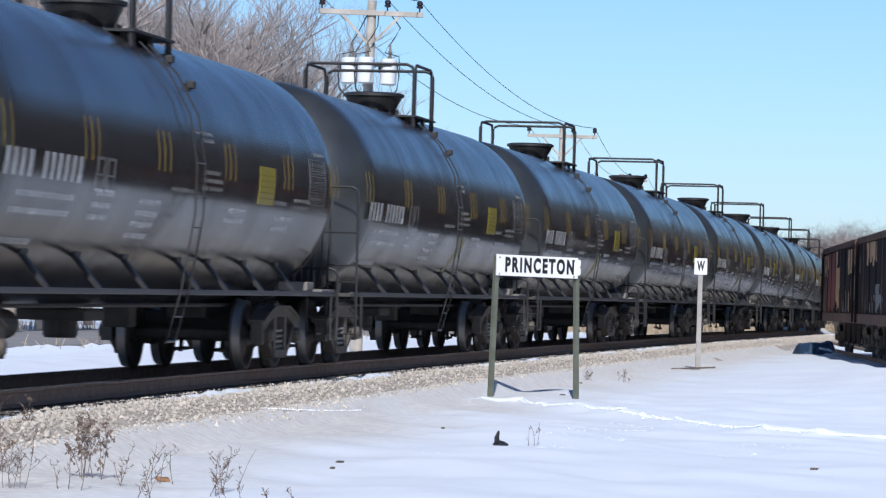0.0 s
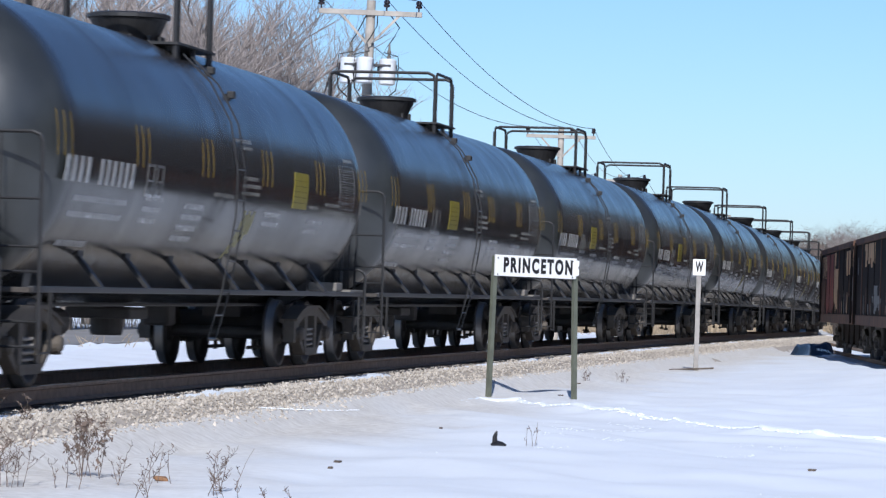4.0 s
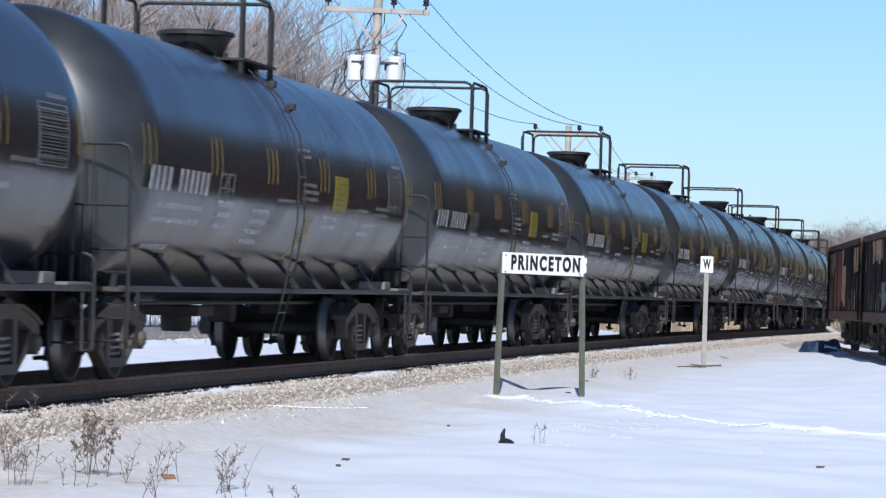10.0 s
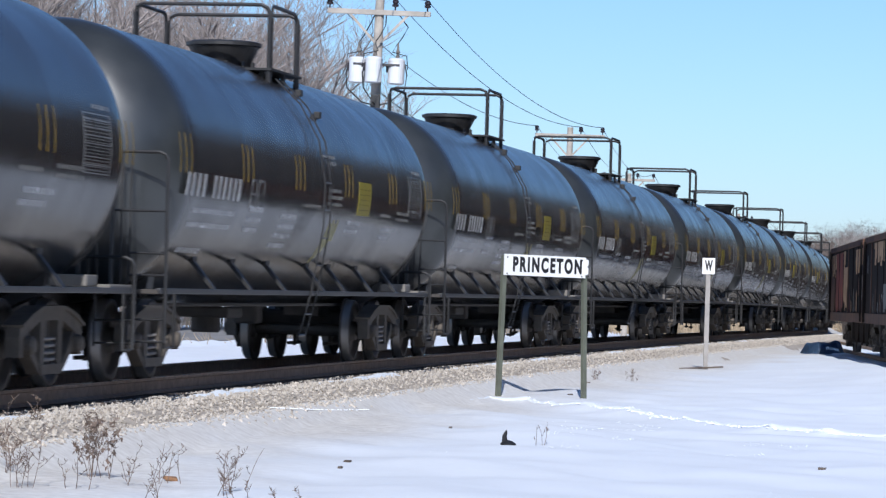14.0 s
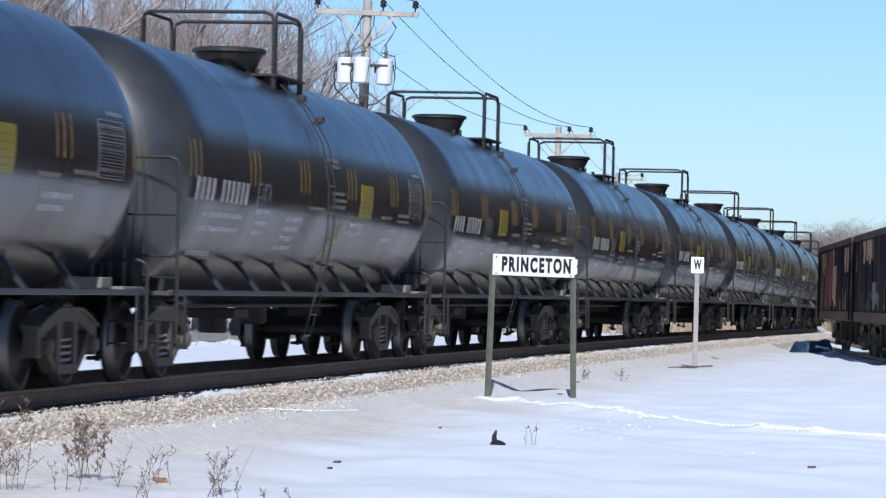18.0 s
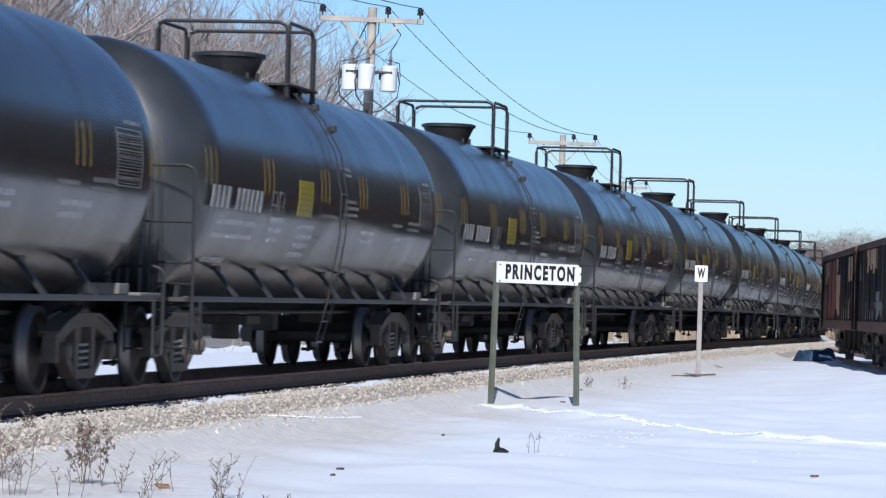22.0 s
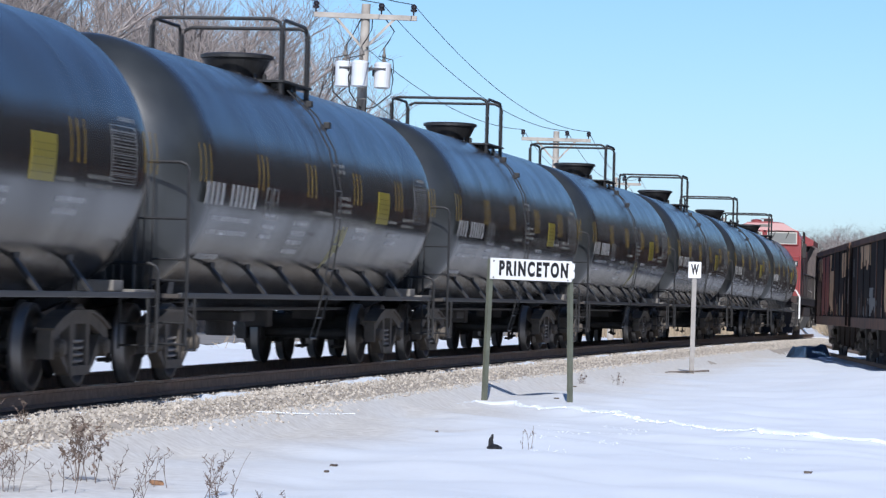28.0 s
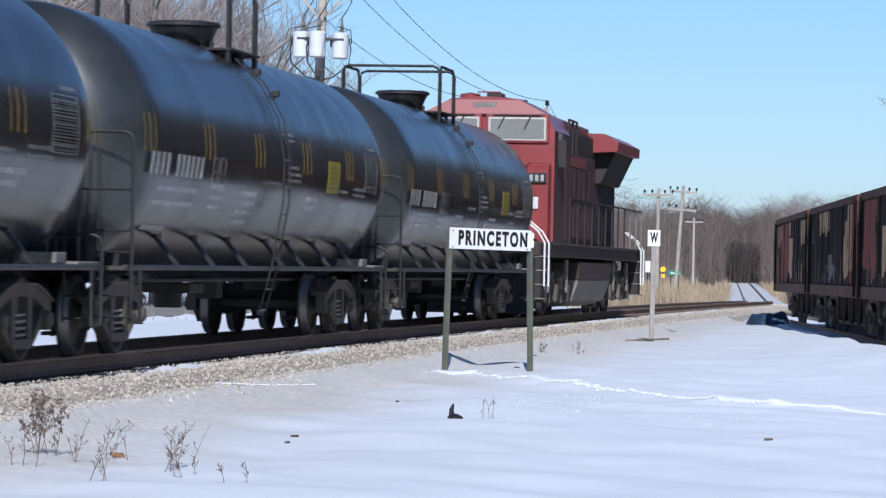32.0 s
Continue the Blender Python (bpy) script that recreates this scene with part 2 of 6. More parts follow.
def lathe(bm, profile, axis="z", centre=(0, 0, 0), sides=24):
    """Turns a profile of (radius, height) about an axis through centre."""
    c = Vector(centre)
    rings = []
    for r, h in profile:
        ring = []
        for j in range(sides):
            t = 2 * math.pi * j / sides
            u, v = r * math.cos(t), r * math.sin(t)
            ring.append(bm.verts.new(c + Vector({"z": (u, v, h), "y": (v, h, u), "x": (h, u, v)}[axis])))
        rings.append(ring)
    for q0, q1 in zip(rings, rings[1:]):
        for j in range(sides):
            bm.faces.new((q0[j], q0[(j + 1) % sides], q1[(j + 1) % sides], q1[j]))
    bm.faces.new(rings[0][::-1]), bm.faces.new(rings[-1])


def prism(bm, outline, axis, a, b):
    """Extrudes a flat outline between a and b along an axis."""
    def at(u, v, w):
        return {"x": (w, u, v), "y": (u, w, v), "z": (u, v, w)}[axis]
    q0 = [bm.verts.new(at(u, v, a)) for u, v in outline]
    q1 = [bm.verts.new(at(u, v, b)) for u, v in outline]
    n = len(outline)
    bm.faces.new(q0[::-1]), bm.faces.new(q1)
    for i in range(n):
        bm.faces.new((q0[i], q0[(i + 1) % n], q1[(i + 1) % n], q1[i]))
    bmesh.ops.recalc_face_normals(bm, faces=bm.faces)


# ---- the line of the track ----
RAIL_Z = 0.584
ABEAM, HEAD0 = 10.49, 0.1457


def heading(s):
    if s <= 0:
        return HEAD0
    return max(HEAD0 + 0.0006047 * s - 3.8e-6 * s * s, 0.094) if s > 80 else HEAD0 + 0.0006047 * s - 3.8e-6 * s * s


def drop(s):
    s = min(max(s, 0.0), 240.0)
    return -2.8e-5 * s * s


def lay():
    xs, ys = {}, {}
    x, y = -ABEAM * math.cos(HEAD0), ABEAM * math.sin(HEAD0)
    xs[0], ys[0] = x, y
    for i in range(0, 800):
        h = (heading(i) + heading(i + 1)) / 2
        xs[i + 1], ys[i + 1] = xs[i] + math.sin(h), ys[i] + math.cos(h)
    for i in range(0, -700, -1):
        xs[i - 1], ys[i - 1] = xs[i] - math.sin(HEAD0), ys[i] - math.cos(HEAD0)
    return xs, ys


LX, LY = lay()


def line(s, lat=0.0, up=0.0):
    """A point of the main line: s metres along it, lat to its right, up above the rail."""
    i = max(-700, min(799, math.floor(s)))
    k = s - i
    h = heading(s)
    return Vector((LX[i] + (LX[i + 1] - LX[i]) * k + lat * math.cos(h), LY[i] + (LY[i + 1] - LY[i]) * k - lat * math.sin(h), RAIL_Z + drop(s) + up))


def on_line(s, half=7.0):
    """The pose of a vehicle whose middle is at s: its trucks stand on the line."""
    a, b = line(s - half), line(s + half)
    m, d = (a + b) / 2, b - a
    return Matrix.Translation(m) @ Euler((math.atan2(d.z, d.xy.length), 0, math.atan2(-d.x, d.y))).to_matrix().to_4x4()


# the siding on which the hopper cars stand
SIDE_X, SIDE_Y, SIDE_H = 14.09, 117.0, 0.058


def siding(y, lat=0.0, up=0.0):
    x = SIDE_X + SIDE_H * (y - SIDE_Y)
    if y > 130:
        k = min(1, (y - 130) / 180)
        e = line(311)
        x0 = SIDE_X + SIDE_H * 13
        x = (2*k**3 - 3*k**2 + 1)*x0 + (k**3 - 2*k**2 + k)*180*SIDE_H + (3*k*k - 2*k**3)*(e.x) + (k**3 - k*k)*180*0.088
    return Vector((x + lat, y, 0.16 + drop(y) + up))


# ---- the ground: one sheet of snow ----
def steps(low, *spans_and_high):
    """Coordinates at the steps of each span, growing outwards to low and high."""
    *spans, high = spans_and_high
    mid = [v for a, b, d in spans for v in np.arange(a, b - 1e-6, d)] + [spans[-1][1]]
    d, up = spans[-1][2], [mid[-1]]
    while up[-1] < high:
        d *= 1.3
        up.append(up[-1] + d)
    d, down = spans[0][2], [mid[0]]
    while down[-1] > low:
        d *= 1.3
        down.append(down[-1] - d)
    return np.array(down[:0:-1] + mid + up[1:])


TRAIL = [(-0.05, 51.6), (0.65, 54.9), (1.25, 54.6), (1.58, 53.3), (2.61, 50.25), (3.26, 47.9), (4.11, 44.6), (4.72, 43.56), (5.4, 42.9), (9.0, 40.5)]


SS = np.arange(-700, 800)
SX, SY, SH = np.array([LX[i] for i in SS]), np.array([LY[i] for i in SS]), np.array([heading(i) for i in SS])


def off_line(x, y):
    """Metres to the right of the main line."""
    s0 = np.interp(y, SY, SS)
    return (x - np.interp(s0, SS, SX)) * np.cos(np.interp(s0, SS, SH))


def snow_height(x, y):
    """Height of the snow: gentle drifts, wind ripples, a trodden ridge, and the fall of the land along the line."""
    d = -2.8e-5 * np.clip(y, 0, 240) ** 2
    near = np.clip(1 - (np.hypot(x - 1, y - 40) - 40) / 60, 0, 1)
    z = np.zeros_like(x)
    for i, (xi, yi, nr) in enumerate(zip(x.flat, y.flat, near.flat)):
        if nr > 0:
            v = Vector((xi, yi, 0))
            z.flat[i] = nr * (0.06 * noise.noise(Vector((xi * 0.4, yi * 0.18, 3.1))) + 0.072 * noise.noise(Vector((xi * 0.9 + yi * 0.25, yi * 0.55, 7.7)))
                              + 0.017 * noise.noise(Vector((xi * 1.8 + yi * 0.5, yi * 1.6, 1.7)))
                              + 0.0035 * noise.noise(v * 3.1))
    for (ax, ay), (bx, by) in zip(TRAIL, TRAIL[1:]):
        L2 = (bx - ax) ** 2 + (by - ay) ** 2
        k = np.clip(((x - ax) * (bx - ax) + (y - ay) * (by - ay)) / L2, 0, 1)
        q = np.hypot(x - ax - k * (bx - ax), (y - ay - k * (by - ay)))
        z = z + 0.03 * np.exp(-(q / 0.16) ** 2)
    # a bank of snow along the near side of the siding
    e = x - (SIDE_X + SIDE_H * (y - SIDE_Y))
    bank = np.clip((e + 5.5) / 3.5, 0, 1)
    bank = bank * bank * (3 - 2 * bank) * np.clip((-1.55 - e) / 0.4, 0, 1)
    z = z + 0.0062 * np.clip(114 - y, 0, 60) * bank * np.clip((y - 53) / 9, 0, 1)
    u = off_line(x, y)
    lift = np.clip((2.42 - np.abs(u)) / 0.4, 0, 1)
    return d + z * (1 - 0.7 * lift) + 0.17 * lift * lift * (3 - 2 * lift)


def grit_at(u, x, y):
    """Share of grit on the snow, u metres to the right of the line."""
    n = noise.noise(Vector((x * 0.35, y * 0.22, 2.0))) + 0.5 * noise.noise(Vector((x * 1.4, y * 0.6, 9.0)))
    f = min(1.0, max(0.0, (5.1 + 1.0 * n - u) / 3.0))
    return max(0.95 * f * f * (3 - 2 * f), 0.16 * min(1.0, max(0.0, (7.5 + 2 * n - u) / 4))) if u > -6 else 0.2


def add_grit(me, vs, us):
    at = me.attributes.new("grit", "FLOAT", "POINT")
    at.data.foreach_set("value", [grit_at(u, x, y) if u < 10 and 15 < y < 260 else 0.0 for (x, y, z), u in zip(vs, us)])


def build_ground():
    xs = steps(-2600, (-40, -9, 0.5), (-9, 11, 0.13), (11, 46, 0.35), 2600)
    ys = steps(-2600, (-20, 23, 1.0), (23, 40, 0.2), (40, 55, 0.11), (55, 62, 0.2), (62, 130, 0.4), (130, 330, 1.2), 2600)
    X, Y = np.meshgrid(xs, ys)
    Z = snow_height(X, Y)
    # the bed of the line lies below the ballast
    bed = np.clip((2.1 - np.abs(off_line(X, Y))) / 0.3, 0, 1)
    Z -= 0.5 * bed * (Y > -690) * (Y < 780)
    n, m = X.shape
    idx = np.arange(n * m).reshape(n, m)
    faces = np.stack([idx[:-1, :-1], idx[:-1, 1:], idx[1:, 1:], idx[1:, :-1]], -1).reshape(-1, 4)
    me = bpy.data.meshes.new("ground")
    vs = np.stack([X, Y, Z], -1).reshape(-1, 3).tolist()
    me.from_pydata(vs, [], faces.tolist())
    add_grit(me, vs, off_line(X, Y).reshape(-1).tolist())
    me.materials.append(SNOW)
    me.polygons.foreach_set("use_smooth", [True] * len(me.polygons))
    tagged(new("ground", me), "wind-packed white snow over level ground", "snow", kind="structure")


build_ground()


def sweep(bm, outline, points):
    """Carries an outline of (right, up) along points of (place, heading)."""
    rings = []
    for p, h in points:
        rings.append([bm.verts.new((p.x + r * math.cos(h), p.y - r * math.sin(h), p.z + z)) for r, z in outline])
    n = len(outline)
    for a, b in zip(rings, rings[1:]):
        for j in range(n):
            bm.faces.new((a[j], b[j], b[(j + 1) % n], a[(j + 1) % n]))
    bm.faces.new(rings[0]), bm.faces.new(rings[-1][::-1])


RAIL_SHAPE = [(-0.075, -0.18), (0.075, -0.18), (0.075, -0.165), (0.012, -0.145), (0.010, -0.045), (0.037, -0.034), (0.037, -0.004), (0.030, 0.0),
              (-0.030, 0.0), (-0.037, -0.004), (-0.037, -0.034), (-0.010, -0.045), (-0.012, -0.145), (-0.075, -0.165)]
MAIN_S = [s for s in range(-690, -20, 10)] + [s * 2 for s in range(-10, 160)] + list(range(320, 790, 10))


TRACKBED = []


def build_track():
    bm = bmesh.new()
    sweep(bm, [(-2.6, -0.67), (2.6, -0.67), (1.75, -0.235), (1.45, -0.20), (-1.45, -0.20), (-1.75, -0.235)][::-1], [(line(s), heading(s)) for s in MAIN_S if s <= 190])
    tagged(new("ballast_bed", data("ballast_bed", bm, BALLAST)), "pale limestone ballast bed under the main line", "ballast", kind="structure")
    bm = bmesh.new()
    sweep(bm, [(-3.2, -0.66), (3.2, -0.66), (1.75, -0.21), (1.45, -0.17), (-1.45, -0.17), (-1.75, -0.21)][::-1], [(line(s), heading(s)) for s in MAIN_S if s >= 190])
    tagged(new("snowy_track_bed", data("snowy_track_bed", bm, TRAMPLED)), "snow-covered track bed beyond the bend", "track bed", kind="structure")
    TRACKBED.append(scene.objects["ballast_bed"])
    for side in (-1, 1):
        bm = bmesh.new()
        sweep(bm, RAIL_SHAPE, [(line(s, side * 0.755), heading(s)) for s in MAIN_S])
        me = data("rail", bm, [RAILM, RAILTOP])
        for f in me.polygons:
            f.material_index = 1 if f.normal.z > 0.8 and f.center.z > -5 and f.area > 0 and abs(f.normal.z) > 0.99 else 0
        tagged(new("rail", me), "rusty steel rail with a polished running surface", "rail", "rails of the main line", "structure")
    # the siding, half buried
    pts = [(siding(y), 0.058) for y in list(range(55, 130, 5)) + list(range(130, 311, 6))]
    bm = bmesh.new()
    sweep(bm, [(-1.6, -0.3), (1.6, -0.3), (1.3, -0.12), (-1.3, -0.12)][::-1], pts)
    tagged(new("siding_bed", data("siding_bed", bm, SNOW)), "snow-covered bed of the siding", "track bed", kind="structure")
    for side in (-1, 1):
        bm = bmesh.new()
        sweep(bm, RAIL_SHAPE, [(siding(y, side * 0.755), 0.058) for y in list(range(55, 130, 5)) + list(range(130, 311, 6))])
        tagged(new("siding_rail", data("siding_rail", bm, RAILM)), "rusty rail of the siding in snow", "rail", "rails of the siding", "structure")


build_track()


# ---- tank cars ----
R_TANK, Z_TANK, Y_CYL = 1.61, 2.43, 7.55


def on_shell(y, z, out=0.004):
    """A point of the tank's near side."""
    r = R_TANK + out
    return Vector((math.sqrt(max(0.0, r * r - (z - Z_TANK) ** 2)), y, z))


def patch(bm, y0, y1, z0, z1, out=0.004, side=1):
    """A thin plate lying on the curved shell."""
    n = max(1, int((z1 - z0) / 0.1))
    prev = None
    for i in range(n + 1):
        z = z0 + (z1 - z0) * i / n
        row = []
        for y, o in ((y0, 0.0), (y0, out), (y1, out), (y1, 0.0)):
            p = on_shell(y, z, o)
            row.append(bm.verts.new((p.x * side, p.y * side, p.z)))
        if prev:
            for j in range(3):
                bm.faces.new((prev[j], prev[j + 1], row[j + 1], row[j]))
        else:
            bm.faces.new(row)
        prev = row
    bm.faces.new(prev[::-1])


def bars(bm, y0, y1, z0, z1, n, gap=0.3, side=1, slim=False):
    """A row of plain upright bars in place of characters."""
    w = (y1 - y0) / n
    for i in range(n):
        patch(bm, y0 + i * w, y0 + (i + 1 - gap) * w, z0, z1, 0.004, side)


def wheel_mesh():
    bm = bmesh.new()
    prof = [(0.09, -0.09), (0.14, -0.08), (0.15, -0.02), (0.36, 0.01), (0.39, -0.05), (0.457, -0.055), (0.46, 0.055), (0.485, 0.065), (0.485, 0.09), (0.38, 0.09), (0.36, 0.03), (0.15, 0.02), (0.14, 0.08), (0.09, 0.09)]
    lathe(bm, prof, "x", (0, 0, 0), 28)
    me = data("wheel", bm, [WHEELM, TREAD], True)
    for f in me.polygons:
        d = math.hypot(f.center.y, f.center.z)
        f.material_index = 1 if 0.45 < d < 0.475 and abs(f.normal.x) < 0.3 else 0
    return me


WHEEL = wheel_mesh()
AXLE = data("wheelset", shape((tube, [(-0.95, 0, 0), (0.95, 0, 0)], 0.085, 10)), WHEELM)
CAP = data("bearing_cap", shape((lathe, [(0.095, 0.0), (0.095, 0.13), (0.07, 0.16), (0.0, 0.17)], "x", (0, 0, 0), 14)), TRUCKM)


def add_wheelset(parent, y, r=0.457):
    ws = part("wheelset", AXLE, None, parent)
    ws.location = (0, y, r)
    for sd in (-1, 1):
        w = part("wheel", WHEEL, None, ws)
        w.matrix_basis = pose(sd * 0.765, 0, 0, 0, 0, 0 if sd < 0 else 180)
        w.scale = (1, r / 0.457, r / 0.457)
    return ws


def side_frame_mesh():
    bm = bmesh.new()
    for sg in (-1, 1):
        for out, a, b in (([(0.0, 0.70), (0.40, 0.70), (0.72, 0.62), (0.98, 0.54), (1.16, 0.54), (1.13, 0.65), (0.80, 0.75), (0.42, 0.83), (0.0, 0.83)], -0.075, 0.075),
                          ([(0.0, 0.16), (0.40, 0.16), (0.44, 0.26), (0.0, 0.26)], -0.085, 0.085),
                          ([(0.40, 0.16), (0.86, 0.42), (1.0, 0.54), (0.82, 0.58), (0.44, 0.26)], -0.07, 0.07),
                          ([(1.03, 0.34), (1.16, 0.34), (1.16, 0.54), (1.03, 0.54)], -0.075, 0.075),
                          ([(0.25, 0.26), (0.40, 0.26), (0.40, 0.70), (0.25, 0.70)], -0.07, 0.07),
                          ([(0.0, 0.81), (0.43, 0.81), (0.82, 0.73), (1.14, 0.635), (1.15, 0.66), (0.82, 0.765), (0.43, 0.845), (0.0, 0.845)], -0.11, 0.11)):
            prism(bm, [(sg * y, z) for y, z in out][::sg], "x", a, b)
    bmesh.ops.recalc_face_normals(bm, faces=bm.faces[:])
    return data("side_frame", bm, TRUCKM)


SIDE_FRAME = side_frame_mesh()


def spring_mesh():
    bm = bmesh.new()
    pts = [(0.055 * math.cos(t), 0.055 * math.sin(t), 0.28 * t / (2 * math.pi * 4)) for t in (2 * math.pi * 4 * i / 40 for i in range(41))]
    tube(bm, pts, 0.016, 5)
    return data("spring", bm, SPRINGM, True)


SPRING = spring_mesh()
SHOE = data("brake_shoe", shape((prism, [(-0.06, 0.30), (0.03, 0.28), (0.0, 0.45), (0.03, 0.62), (-0.06, 0.60)], "x", -0.05, 0.05), (box, -0.03, 0.03, -0.10, -0.05, 0.38, 0.52, 0.01)), UNDER)
LEVER = data("brake_lever", shape((prism, [(-0.03, 0.20), (0.05, 0.20), (0.14, 0.66), (0.08, 0.68)], "x", -0.02, 0.02), (tube, [(0.0, -0.42, 0.24), (0.0, 0.42, 0.24)], 0.028, 6)), UNDER)
BOLSTER = data("truck_bolster", shape((box, -1.0, 1.0, -0.17, 0.17, 0.46, 0.74, 0.03), (lathe, [(0.2, 0.74), (0.2, 0.8)], "z", (0, 0, 0), 16)), UNDER)
BRAKE_BEAM = data("brake_beam", shape((box, -0.8, 0.8, -0.05, 0.05, 0.36, 0.46, 0.01), (box, -0.7, -0.62, -0.12, 0.12, 0.3, 0.5, 0.01), (box, 0.62, 0.7, -0.12, 0.12, 0.3, 0.5, 0.01)), UNDER)


def add_truck(car, y):
    tr = part("truck", BOLSTER, None, car)
    tr.location = (0, y, 0)
    for sd in (-1, 1):
        f = part("side_frame", SIDE_FRAME, None, tr)
        f.location = (sd * 1.0, 0, 0)
        for dy in (-0.15, 0.0, 0.15):
            sp = part("spring", SPRING, None, tr)
            sp.location = (sd * 1.0 + 0.0, dy, 0.24)
        for dy in (-0.89, 0.89):
            c = part("bearing_cap", CAP, None, tr)
            c.matrix_basis = pose(sd * 1.0, dy, 0.457, 0, 0, 0 if sd > 0 else 180)
    for dy in (-0.36, 0.36):
        b = part("brake_beam", BRAKE_BEAM, None, tr)
        b.location = (0, dy, 0)
        for sd in (-1, 1):
            sh = part("brake_shoe", SHOE, None, tr)
            sh.matrix_basis = pose(sd * 0.765, dy * 1.08, 0, 0, 0, 0 if dy > 0 else 180)
    for x in (-0.28, 0.28):
        lv = part("brake_lever", LEVER, None, tr)
        lv.location = (x, 0, 0)
    return tr


def tank_shell():
    bm = bmesh.new()
    prof = []
    for i in range(9):
        t = math.pi / 2 * i / 8
        prof.append((max(0.001, R_TANK * math.sin(t)), -Y_CYL - 0.78 * math.cos(t)))
    cyl = []
    rings = [-4.9, -1.6, 1.7, 5.0]
    for yr in rings:            # shallow weld beads
        cyl += [(R_TANK, yr - 0.30), (R_TANK, yr - 0.03), (R_TANK + 0.0006, yr - 0.012), (R_TANK + 0.0006, yr + 0.012), (R_TANK, yr + 0.03), (R_TANK, yr + 0.30)]
    prof = prof + [(R_TANK, -Y_CYL + 0.3)] + cyl + [(R_TANK, Y_CYL - 0.3)] + [(r, -y) for r, y in prof[::-1]]
    lathe(bm, prof, "y", (0, 0, Z_TANK), 72)
    bmesh.ops.recalc_face_normals(bm, faces=bm.faces)
    me = data("tank", bm, [BLACK, HEADP], True)
    for f in me.polygons:
        f.material_index = 1 if abs(f.center.y) > Y_CYL + 0.02 else 0
    return me


TANK = tank_shell()


TAPE = data("reflective_tape", shape((patch, -0.017, 0.017, 2.32, 2.76, 0.004, 1)), STRIPE)
THINTAPE = data("reflective_tape", shape((patch, -0.009, 0.009, 2.32, 2.76, 0.004, 1)), STRIPE)


